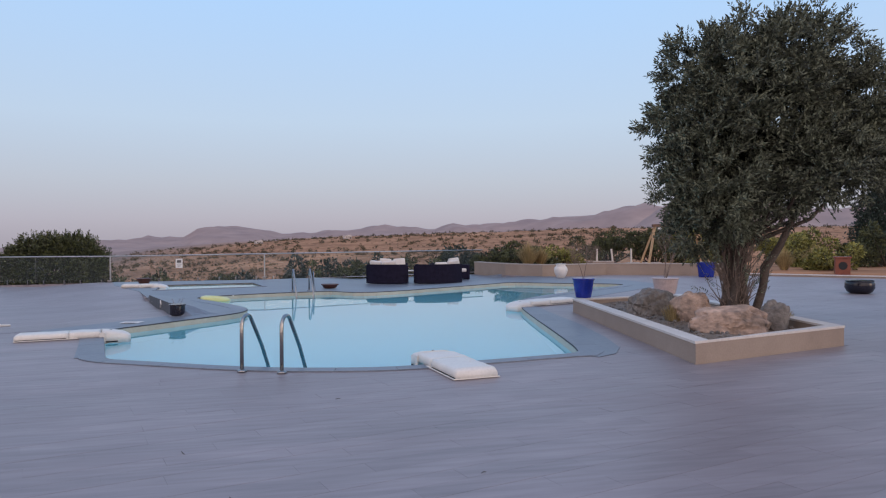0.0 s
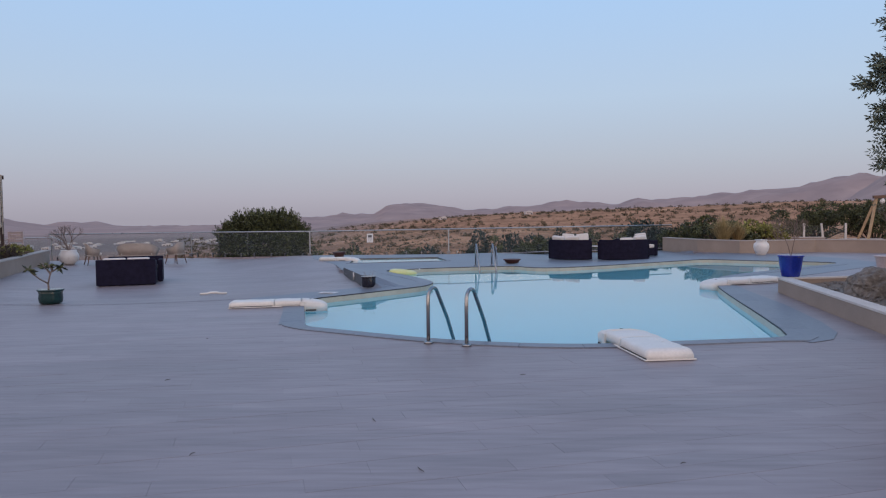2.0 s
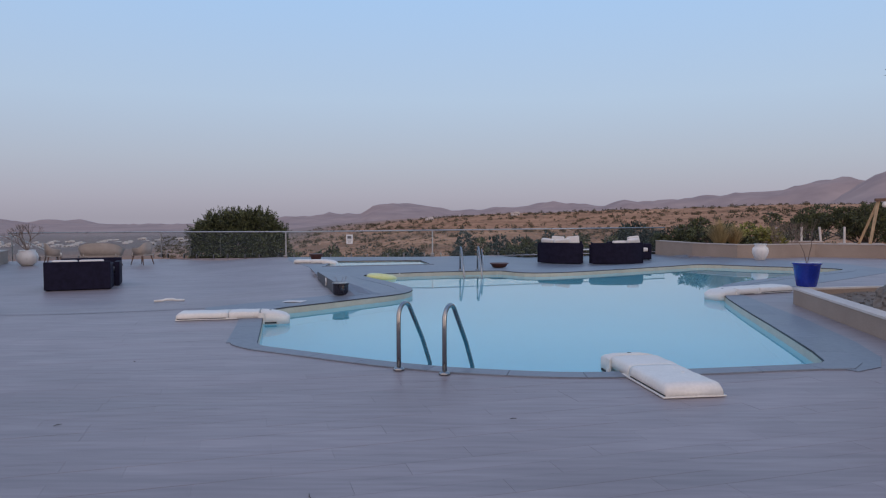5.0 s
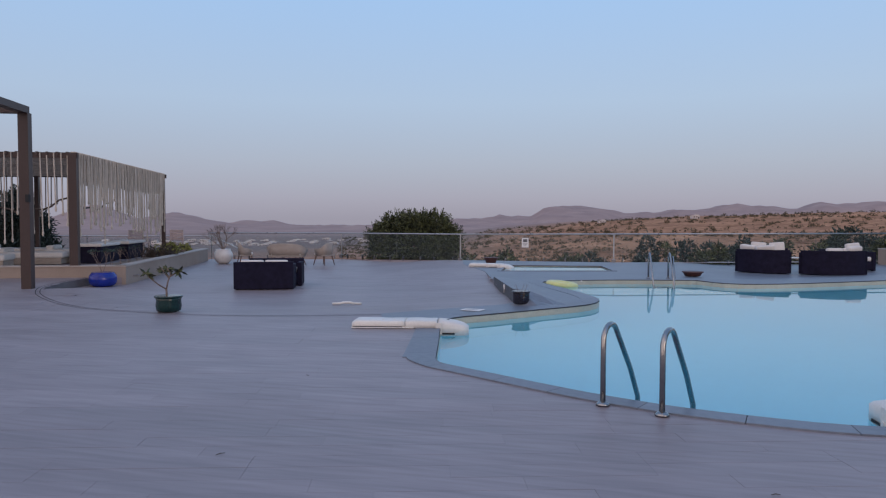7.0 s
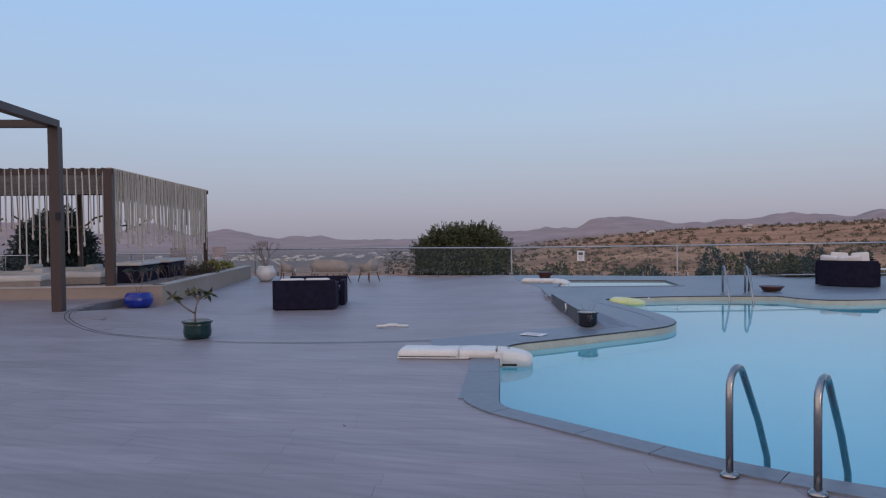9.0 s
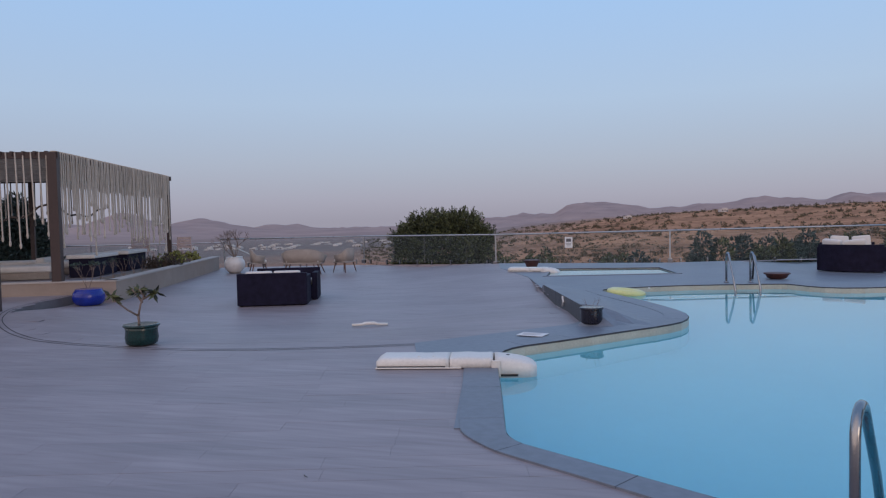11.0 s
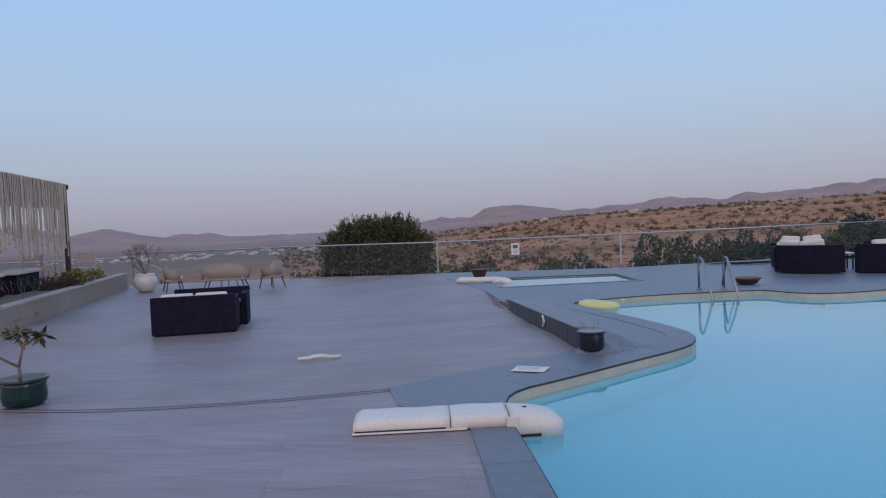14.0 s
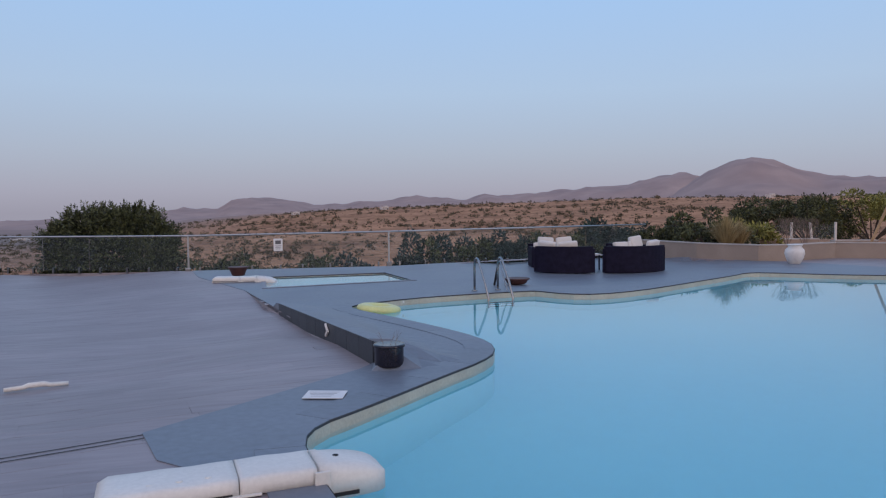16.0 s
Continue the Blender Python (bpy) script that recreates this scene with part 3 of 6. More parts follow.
def coping():
    """Slate edge stones round the big pool, each a piece with open joints."""
    line, n = pool, len(pool)
    wide, slim = offset(pool, 0.33), offset(pool, 0.22)
    # the stones are narrower along the near edge
    out = [a.lerp(b, float(step((a.y - 10.3) / 0.5))) if a.x < 3.4 and a.y < 12 else b for a, b in zip(slim, wide)]
    seg = [(line[(i + 1) % n] - line[i]).length for i in range(n)]
    groups, run, acc = [], [], 0
    for i in range(n):
        run.append(i)
        acc += seg[i]
        if acc > 0.55:
            groups.append(run)
            run, acc = [], 0
    if run:
        groups.append(run)
    for g in groups:
        idx = g + [(g[-1] + 1) % n]
        bm = bmesh.new()
        a = [line[i] for i in idx]
        b = [out[i] for i in idx]
        # open the joints by a few millimetres
        for q in (a, b):
            t0, t1 = (q[1] - q[0]).normalized() * 0.003, (q[-1] - q[-2]).normalized() * 0.003
            q[0], q[-1] = q[0] + t0, q[-1] - t1
        loops = []
        for q, dz in ((a, 0.0), (b, 0.0), (b, -0.045), (a, -0.045)):
            loops.append([bm.verts.new((p.x, p.y, float(stone_h(p.x, p.y)) + 0.006 + dz)) for p in q])
        for k in range(len(idx) - 1):
            for u in range(4):
                w = (u + 1) % 4
                bm.faces.new((loops[u][k], loops[u][k + 1], loops[w][k + 1], loops[w][k]))
        bm.faces.new([l[0] for l in loops])
        bm.faces.new([l[-1] for l in loops][::-1])
        part("coping_stone", bm, M_STONE, slate)


coping()


def basin(name, loop, water, depth, label):
    ob = thing(name, pose(0, 0, 0), label, "pool", kind="structure")
    bm = ribbon(bmesh.new(), loop, -depth, water - 0.10, True)
    fl = sheet(loop, [], lambda x, y: x * 0 - depth)
    me = bpy.data.meshes.new("tmp")
    fl.to_mesh(me)
    fl.free()
    bm.from_mesh(me)
    part("basin", bm, M_BASIN, ob)
    bm = ribbon(bmesh.new(), offset(loop, -0.004), water - 0.10, lambda x, y: stone_h(x, y) - 0.016, True)
    part("waterline_band", bm, M_MOSAIC, ob, "cream mosaic band at the waterline")
    # thin dark strip that paints the shade under the coping
    bm = ribbon(bmesh.new(), offset(loop, -0.006), lambda x, y: stone_h(x, y) - 0.016, lambda x, y: stone_h(x, y) + 0.004, True)
    part("shade_strip", bm, M_COPING_SHADE, ob)
    return ob


big = basin("swimming_pool", pool, WATER, 1.45, "large free-form swimming pool with calm pale blue water")
kid = basin("paddling_pool", kid_pool, -0.015, 0.45, "small square paddling pool with a slate edge")
water = tagged(part("water", sheet(pool, [], lambda x, y: x * 0 + WATER, 0.0), M_WATER, up=True), "still clear pool water mirroring the sky", "water", kind="structure")
water.visible_shadow = False
water2 = tagged(part("water", sheet(kid_pool, [], lambda x, y: x * 0 - 0.015), M_WATER, up=True), "still shallow water in the paddling pool", "water", kind="structure")
water2.visible_shadow = False

# dark kerb lines of the small pool
kerb = thing("trim", pose(0, 0, 0), "dark slate kerb around the paddling pool", "kerb", kind="structure")
ko = offset(kid_pool, 0.16)
for i in range(4):
    a, b, c, d = Vector(kid_pool[i]), Vector(kid_pool[(i + 1) % 4]), ko[(i + 1) % 4], ko[i]
    bm = bmesh.new()
    hi = [bm.verts.new((p.x, p.y, 0.022)) for p in (a, b, c, d)]
    lo = [bm.verts.new((p.x, p.y, 0.0)) for p in (a, b, c, d)]
    bm.faces.new(hi)
    for k in range(4):
        bm.faces.new((lo[k], lo[(k + 1) % 4], hi[(k + 1) % 4], hi[k]))
    part("kerb_stone", bm, M_STONE, kerb)

# double joint along the curve
joint = thing("trim", pose(0, 0, 0), "double dark drainage joint curving across the deck", "drain", kind="structure")
arc = smooth_line(curve, False, 2)
for d in (0.03, 0.11):
    bm = bmesh.new()
    a, b = offset(arc, d, False), offset(arc, d + 0.014, False)
    va, vb = [bm.verts.new((p.x, p.y, 0.004)) for p in a], [bm.verts.new((p.x, p.y, 0.004)) for p in b]
    for k in range(len(a) - 1):
        bm.faces.new((va[k], va[k + 1], vb[k + 1], vb[k]))
    part("joint_strip", bm, M_DARKSLOT, joint)

# curved riser on the side away from the pool
riser_line = [p for p in arc if p.x < -11.3]
bm = ribbon(bmesh.new(), offset(riser_line, -0.004, False), lambda x, y: seat_h(x, y) - 0.05, 0.0)
tagged(part("trim", bm, M_RISER), "curved grey-taupe stone riser beside the sunken seating deck", "riser", kind="structure")


def low_black_wall():
    """Black tiled face of the raised slate walk, tile by tile."""
    ob = thing("wall_black", pose(0, 0, 0), "low black tiled wall beside the raised slate walk", "wall", kind="structure")
    a, b = Vector(W_NEAR), Vector(W_FAR)
    n, d = 10, (b - a) / 10
    out = Vector((-d.y, d.x)).normalized()
    for i in range(n):
        p, q = a + d * i + d.normalized() * 0.004, a + d * (i + 1) - d.normalized() * 0.004
        bm = bmesh.new()
        ring_v = []
        for off in (0.0, 0.012):
            ring_v.append([bm.verts.new((v.x + out.x * off, v.y + out.y * off, z)) for v, z in ((p, float(seat_h(p.x, p.y)) - 0.03), (q, float(seat_h(q.x, q.y)) - 0.03),
                           (q, 0.25 - 0.14 * (i + 1) / n), (p, 0.25 - 0.14 * i / n))])
        bm.faces.new(ring_v[1])
        for k in range(4):
            bm.faces.new((ring_v[0][k], ring_v[0][(k + 1) % 4], ring_v[1][(k + 1) % 4], ring_v[1][k]))
        part("tile", bm, M_BLACKTILE, ob)
    bm = ribbon(bmesh.new(), [a, b], lambda x, y: seat_h(x, y) - 0.05, lambda x, y: stone_h(x, y) - 0.002)
    part("backing", bm, M_GROUT, ob)
    part("end_panel", B((a.x + 0.13, a.y - 0.02, 0.115), (0.26, 0.03, 0.26)), M_BLACKTILE, ob)
    return ob


low_black_wall()


def tree_bed():
    """Raised bed with a rendered wall and pale cap, filled with soil."""
    ob = thing("raised_planter", pose(0, 0, 0), "low taupe raised planter with pale stone cap and dry soil", "planter")
    o = [Vector(p) for p in TREE_BED]
    i = offset(o, -0.22)
    part("planter_wall", sheet(o, [i], lambda x, y: x * 0 + 0.245, drop=0.26), M_RENDER, ob)
    oo, ii = offset(o, 0.012), offset(o, -0.235)
    part("planter_cap", sheet(oo, [ii], lambda x, y: x * 0 + 0.275, drop=0.03), M_CAP, ob, "pale stone capping")
    hs = lambda x, y: 0.15 + 0.05 * np.sin(x * 2.1) * np.cos(y * 1.7)
    part("soil", sheet(offset(o, -0.2), [], hs, 0.3), M_SOIL, ob, "dry brown soil with gravel")


tree_bed()
garden_wall = wall_run("wall_garden", [Vector(p) for p in GARDEN_WALL], 0.25, -0.25, 0.48, M_RENDER, M_COPE, "taupe rendered garden wall with pale stone cap", 0.03)
terrace_front = wall_run("wall_terrace", [CORNER + E1 * 17, CORNER + E1 * 0.0], 0.25, -0.25, 0.30, M_RENDER, M_COPE, "taupe rendered planter wall along the pergola", 0.03)
terrace_side = wall_run("wall_terrace", [CORNER + E2 * 0.0, SIDE_END], 0.25, -0.3, 0.30, M_RENDER, M_COPE, "taupe rendered planter wall beside the seating deck", 0.03)
t0 = [CORNER + E1 * 0.2 + E2 * 0.2, SIDE_END + E1 * 0.2, SIDE_END + E1 * 17, CORNER + E1 * 17 + E2 * 0.2]
tagged(part("floor", sheet(t0, [], lambda x, y: x * 0 + 0.16, drop=3), M_GROUT), "grey paved pergola terrace", "floor", kind="structure")
bed = [CORNER + E1 * 0.2 + E2 * 0.2, SIDE_END + E1 * 0.2, SIDE_END + E1 * 1.1, CORNER + E1 * 1.1 + E2 * 0.2]
tagged(part("soil", sheet(bed, [], lambda x, y: x * 0 + 0.22, 0.4), M_SOIL), "dry planting soil behind the terrace wall", "soil", kind="structure")

# ---- glass balustrade ----


def fence_z(x):
    return float(np.interp(x, [-17, -7, -2, 0.6, 3], [-0.17, -0.05, 0.0, 0.0, -0.1]))


def fence():
    ob = thing("balustrade", pose(0, 0, 0), "frameless glass balustrade with slim steel top rail", "fence")
    top = [(x, y, z) for (x, y), z in zip(FENCE, (0.90, 0.90, 0.94, 0.98, 0.99, 0.99))]
    part("top_rail", tube(bmesh.new(), top, 0.024, 10), M_RAIL, ob, "brushed steel top rail", True)
    for (a, b) in zip(top, top[1:]):
        a, b = Vector(a), Vector(b)
        n = max(1, round((b - a).xy.length / 1.45))
        ang = math.degrees(math.atan2(b.y - a.y, b.x - a.x))
        for i in range(n):
            p, q = a.lerp(b, i / n), a.lerp(b, (i + 1) / n)
            c, L = (p + q) / 2, (q - p).xy.length - 0.02
            z0 = fence_z(c.x) + 0.04
            pane = part("pane", B((0, 0, 0), (L, 0.012, c.z - z0 - 0.02)), M_GLASS, ob, "clear dusty glass panel", m=pose(c.x, c.y, (c.z + z0) / 2 - 0.005, 0, 0, ang))
            pane.visible_shadow = False
            for k in (0.22, 0.78):
                e = p.lerp(q, k)
                bm = B((0, 0, 0.045), (0.05, 0.075, 0.17), 0, 0.006)
                part("clamp", bm, M_STEEL, ob, "steel glass clamp", m=pose(e.x, e.y, fence_z(e.x), 0, 0, ang))
        for k in range(1, n):
            e = a.lerp(b, k / n)
            part("rail_bracket", B((0, 0, -0.035), (0.02, 0.02, 0.05)), M_STEEL, ob, m=pose(e.x, e.y, e.z, 0, 0, ang))
    for i in (1, 2, 3):
        x, y = FENCE[i]
        part("post", B((0, 0, 0.5), (0.045, 0.045, 1.02), 0, 0.005), M_RAIL, ob, "steel corner post", m=pose(x, y, fence_z(x) - 0.03))
        part("base_plate", B((0, 0, 0.06), (0.14, 0.14, 0.13), 0, 0.01), M_STEEL, ob, m=pose(x, y - 0.05, fence_z(x)))
    return ob


fence()


def side_rail():
    """Lower rail running on beyond the corner, and the sloping stair rail."""
    ob = thing("handrail", pose(0, 0, 0), "thin steel handrail descending beyond the balustrade corner", "handrail")
    a = Vector((*FENCE[0], 0.86))
    part("sloping_rail", tube(bmesh.new(), [a, a + Vector((1.1, 0.5, -0.62))], 0.022, 8), M_RAIL, ob)
    part("level_rail", tube(bmesh.new(), [a + Vector((-0.5, 1.0, -0.12)), a + Vector((-16, -5.0, -0.1))], 0.022, 8), M_RAIL, ob)
    for k in range(7):
        p = a + Vector((-0.5 - 2.4 * k, 1.0 - 0.93 * k, -0.12))
        part("rail_post", tube(bmesh.new(), [p, (p.x, p.y, -1.0)], 0.02, 8), M_RAIL, ob)
        if k < 6:
            pane = part("pane", B((0, 0, 0), (2.3, 0.012, 0.75)), M_GLASS, ob, m=pose(p.x - 1.2, p.y - 0.46, 0.3, 0, 0, 21.2))
            pane.visible_shadow = False


side_rail()


def notice(x, y, z, rz, w=0.24, h=0.34):
    ob = thing("notice", pose(x, y, z, 0, 0, rz), "small white notice fixed to the glass", "sign")
    part("board", B((0, 0, 0), (w, 0.006, h)), M_PAPER, ob)
    part("print", B((0, -0.005, 0.07), (w * 0.62, 0.003, 0.10)), M_INK, ob, "dark printed emblem")
    for k in range(3):
        part("text_line", B((0, -0.005, -0.03 - 0.04 * k), (w * (0.7 - 0.1 * k), 0.003, 0.012)), M_INK, ob)


notice(-4.15, 28.53, 0.66, 2.1)

# ---- pool fittings ----


def ladder(m, reach, label):
    ob = thing("pool_ladder", m, label, "pool ladder", "pool ladders")
    for x in (-0.24, 0.24):
        pts = [(x, 0, 0), (x, 0, 0.42)] + [(x, 0.13 - 0.13 * math.cos(a), 0.50 + 0.13 * math.sin(a)) for a in np.linspace(0.25, 2.6, 9)] + [(x, reach * 0.75, 0.22), (x, reach, -0.06), (x, reach + 0.02, -0.5), (x, reach + 0.02, -1.0)]
        rail = part("handrail", tube(bmesh.new(), pts, 0.022, 12), M_STEEL, ob, "polished steel handrail", True)
        part("flange", lathe(bmesh.new(), [(0.055, 0.0), (0.055, 0.012), (0.03, 0.03)], 20, (x, 0, 0)), M_STEEL, rail, "round floor flange", True)
    for k in range(3):
        part("tread", B((0, reach + 0.02, -0.35 - 0.25 * k), (0.5, 0.08, 0.03), 0, 0.008), M_STEEL, ob)
    return ob


near_dir = -23
ladder(pose(-0.45, 9.14, 0.006, 0, 0, near_dir), 0.69, "polished stainless steel pool ladder with looped handrails")
ladder(pose(0.16, 21.98, 0.014, 0, 0, 188), 0.74, "stainless steel ladder on the far pool edge")


def grab_rail():
    """Single dark post with a thin pipe bent down into the water."""
    ob = thing("grab_rail", pose(0.56, 22.6, 0.012, 0, 0, 188), "dark slim post with a thin steel pipe beside the ladder", "grab rail")
    part("post", beam(bmesh.new(), (-0.02, -0.28, 0), (0.06, 0.15, 0.5), 0.035, 0.05), M_DARKSLOT, ob, "dark leaning post")
    pts = [(0.06, 0.15, 0.5), (0.06, 0.2, 0.54), (0.065, 0.27, 0.5), (0.08, 0.45, 0.25), (0.1, 0.8, -0.1), (0.1, 0.9, -0.4)]
    part("pipe", tube(bmesh.new(), pts, 0.014, 8), M_STEEL, ob, "thin steel pipe", True)


def skimmer(m, length, label, wide=0.5, h=0.105):
    """Moulded white skimmer cover: a long box on the deck, a joint, and a rounded hood over the water."""
    ob = thing("skimmer_cover", m, label, "skimmer", "skimmer covers")

    def shell(x0, x1, taper0=1.0, taper1=1.0, drop=0.0):
        bm = bmesh.new()
        prof = [(-0.5, 0.0), (-0.495, 0.5), (-0.48, 0.78), (-0.45, 0.92), (-0.40, 0.985), (-0.2, 1.02), (0, 1.03), (0.2, 1.02), (0.40, 0.985), (0.45, 0.92), (0.48, 0.78), (0.495, 0.5), (0.5, 0.0)]
        n = 14
        rings = []
        for k in range(n + 1):
            u = k / n
            x = x0 + (x1 - x0) * u
            s = taper0 + (1 - taper0) * min(1, u * 13) ** 0.5 if u < 0.5 else taper1 + (1 - taper1) * min(1, (1 - u) * 13)
            wob = 1 + 0.025 * math.sin(x * 9) + 0.02 * math.sin(x * 23)
            rings.append([bm.verts.new((x, y * wide * (0.94 + 0.06 * s), 0.006 + z * h * s * wob - drop * u * u * (1 if z < 0.3 else 0.15))) for y, z in prof])
        for a, b in zip(rings, rings[1:]):
            for k in range(len(prof) - 1):
                bm.faces.new((a[k], a[k + 1], b[k + 1], b[k]))
            bm.faces.new((a[-1], a[0], b[0], b[-1]))
        bm.faces.new(rings[0])
        bm.faces.new(rings[-1][::-1])
        return bm

    part("cover", shell(0, length * 0.62, 0.7, 1.0), M_PLASTIC, ob, "weathered white plastic cover", True)
    part("cover_front", shell(length * 0.62 + 0.008, length - 0.008, 1.0, 1.0), M_PLASTIC, ob, smooth=True)
    part("base_flange", B((length * 0.36, 0, 0.008), (length * 0.73, wide + 0.04, 0.012), 0, 0.004), M_PLASTIC, ob)
    part("joint_gap", B((length * 0.3, 0, 0.018), (length * 0.58, wide + 0.006, 0.012)), M_DARKSLOT, ob)
    bm = bmesh.new()
    rings = []
    for k in range(9):
        u = k / 8
        x = length + 0.012 + 0.41 * math.sin(u * math.pi / 2)
        s = math.cos(u * math.pi / 2) ** 0.7 if u < 1 else 0.12
        top = (h + 0.012) * max(0.3, s) - 0.035 * u
        wy = wide / 2 * max(0.35, 1 - 0.55 * u ** 3)
        rings.append([bm.verts.new((x, y * wy, z)) for y, z in ((-1, -0.10), (-1, top * 0.5), (-0.85, top * 0.85), (-0.5, top), (0.5, top), (0.85, top * 0.85), (1, top * 0.5), (1, -0.10))])
    for a, b in zip(rings, rings[1:]):
        for k in range(7):
            bm.faces.new((a[k], a[k + 1], b[k + 1], b[k]))
        bm.faces.new((a[-1], a[0], b[0], b[-1]))
    bm.faces.new(rings[0])
    bm.faces.new(rings[-1][::-1])
    part("hood", bm, M_PLASTIC, ob, "rounded white hood over the water", True)
    part("inlet", B((length + 0.15, 0, -0.07), (0.17, wide + 0.008, 0.022)), M_DARKSLOT, ob, "dark inlet slot")
    part("lock_hole", lathe(bmesh.new(), [(0.02, 0.0), (0.018, 0.004)], 12, (length + 0.14, 0.0, h + 0.0)), M_DARKSLOT, ob)
    for k in range(4):
        bump = lathe(bmesh.new(), [(0.022, 0.0), (0.018, 0.006), (0.008, 0.009)], 10, (length * (0.1 + 0.13 * k), -wide * 0.22, h * 1.03))
        part("stud", bump, M_PLASTIC, ob, smooth=True)
    for y in (-1, 1):
        part("bolt", lathe(bmesh.new(), [(0.024, -0.006), (0.024, 0.006), (0.01, 0.009)], 12), M_PLASTIC, ob, m=pose(length + 0.02, y * (wide / 2 + 0.02), -0.045, 90, 0, 0))
        part("side_bracket", B((length + 0.02, y * (wide / 2 + 0.008), 0.0), (0.09, 0.02, 0.16), 0, 0.006), M_PLASTIC, ob)
    return ob


ang_a = math.degrees(math.atan2(9.5 - 8.22, 1.62 - 1.82))
skimmer(pose(1.81, 8.22, 0.004, 0, 0, ang_a), 1.22, "white plastic skimmer cover resting on the deck at the pool edge")
skimmer(pose(-4.16, 12.615, 0.006, 0, 0, 12.5), 1.16, "white plastic skimmer cover reaching over the pool corner", 0.38, 0.095)
skimmer(pose(6.25, 16.55, 0.01, 0, 0, 206), 1.45, "white plastic skimmer cover beside the tree planter")
skimmer(pose(-5.35, 25.1, 0.012, 0, 0, -5), 0.95, "white skimmer cover beside the paddling pool", 0.4)


def swim_ring():
    ob = thing("inflatable", pose(-2.05, 20.25, WATER + 0.05, 4, 6, 30), "yellow and white inflatable ring floating by the edge", "inflatable")
    bm = bmesh.new()
    R, r = 0.20, 0.095
    vs = [[bm.verts.new(((R + r * math.cos(v)) * math.cos(u) * 1.35, (R + r * math.cos(v)) * math.sin(u), r * 0.75 * math.sin(v))) for v in (2 * math.pi * j / 10 for j in range(10))] for u in (2 * math.pi * i / 28 for i in range(28))]
    for i in range(28):
        for j in range(10):
            bm.faces.new((vs[i][j], vs[(i + 1) % 28][j], vs[(i + 1) % 28][(j + 1) % 10], vs[i][(j + 1) % 10]))
    part("tube", bm, M_YELLOW, ob, "yellow vinyl tube", True)
    part("valve", lathe(bmesh.new(), [(0.02, 0), (0.018, 0.03), (0.01, 0.035)], 10, (0.48, 0, 0.1)), M_WHITEGLAZE, ob)


swim_ring()
grab_rail()

# ---- pots ----


def pot(name, x, y, z, profile, material, label, soil=None, cat="plant pot", group=""):
    ob = thing(name, pose(x, y, z), label, cat, group)
    wall_t = 0.02
    inner = [(max(0.01, r - wall_t), h) for r, h in profile[::-1] if h > 0.03]
    body = part("body", lathe(bmesh.new(), profile + inner, 32), material, ob, smooth=True)
    rt, ht = profile[-1]
    part("rim", lathe(bmesh.new(), [(rt - wall_t, ht - 0.015), (rt + 0.012, ht - 0.015), (rt + 0.016, ht), (rt + 0.008, ht + 0.012), (rt - wall_t, ht + 0.01)], 32), material, body, smooth=True)
    if soil is not None:
        part("soil", lathe(bmesh.new(), [(rt - wall_t - 0.004, soil - 0.02), (rt - wall_t - 0.004, soil), (0.02, soil + 0.015)], 24), M_SOIL, ob, "dry potting soil")
    return ob


def twigs(name, x, y, z, seed, stems, height, spread, r0, label, material=None, leaves=None, leaf_n=0, leaf=0.06, forks=2, cat="plant"):
    """A small shrub of forked stems, with leaves at the tips if any."""
    rnd = random.Random(seed)
    ob = thing(name, pose(x, y, z), label, cat)
    bm, lf = bmesh.new(), bmesh.new()

    def grow(p, d, L, r, level):
        pts, q = [p], p
        for _ in range(4):
            d = (d + Vector((rnd.uniform(-1, 1), rnd.uniform(-1, 1), rnd.uniform(-0.3, 0.7))) * 0.22).normalized()
            q = q + d * L / 4
            pts.append(q)
        tube(bm, pts, [r * (1 - 0.12 * k) for k in range(5)], 6)
        if level == 0:
            for _ in range(leaf_n):
                leaf_blade(lf, q, Vector((rnd.uniform(-1, 1), rnd.uniform(-1, 1), rnd.uniform(-0.2, 1))).normalized(), leaf * rnd.uniform(0.7, 1.3), 0.3, rnd)
            return
        for _ in range(rnd.choice((2, 3))):
            e = (d + Vector((rnd.uniform(-1, 1), rnd.uniform(-1, 1), rnd.uniform(-0.2, 0.5))) * spread).normalized()
            grow(q, e, L * 0.75, r * 0.6, level - 1)

    for _ in range(stems):
        d = Vector((rnd.uniform(-1, 1) * spread, rnd.uniform(-1, 1) * spread, 1)).normalized()
        grow(Vector((rnd.uniform(-0.03, 0.03), rnd.uniform(-0.03, 0.03), 0)), d, height / (1 + 0.75 * forks * 0.75), r0, forks)
    part("stem", bm, material or M_TWIG, ob, "bare forked stems")
    if leaf_n:
        part("foliage", lf, leaves, ob)
    else:
        lf.free()
    return ob


def leaf_blade(bm, p, d, L, ratio, rnd):
    """One folded leaf as four triangles."""
    s = d.cross(Vector((rnd.uniform(-1, 1), rnd.uniform(-1, 1), rnd.uniform(-1, 1)))).normalized() * L * ratio
    n = d.cross(s).normalized() * L * 0.12
    a, m, t = bm.verts.new(p), bm.verts.new(p + d * L * 0.5 - n), bm.verts.new(p + d * L)
    l, r = bm.verts.new(p + d * L * 0.45 + s), bm.verts.new(p + d * L * 0.45 - s)
    bm.faces.new((a, m, l))
    bm.faces.new((m, t, l))
    bm.faces.new((a, r, m))
    bm.faces.new((m, r, t))


GP = (-7.57, 13.24)
pot("plant_pot", *GP, float(seat_h(*GP)) + 0.01, [(0.155, 0), (0.185, 0.02), (0.198, 0.09), (0.188, 0.18), (0.203, 0.24)], M_GREENGLAZE, "round dark green glazed pot on the deck", 0.22)


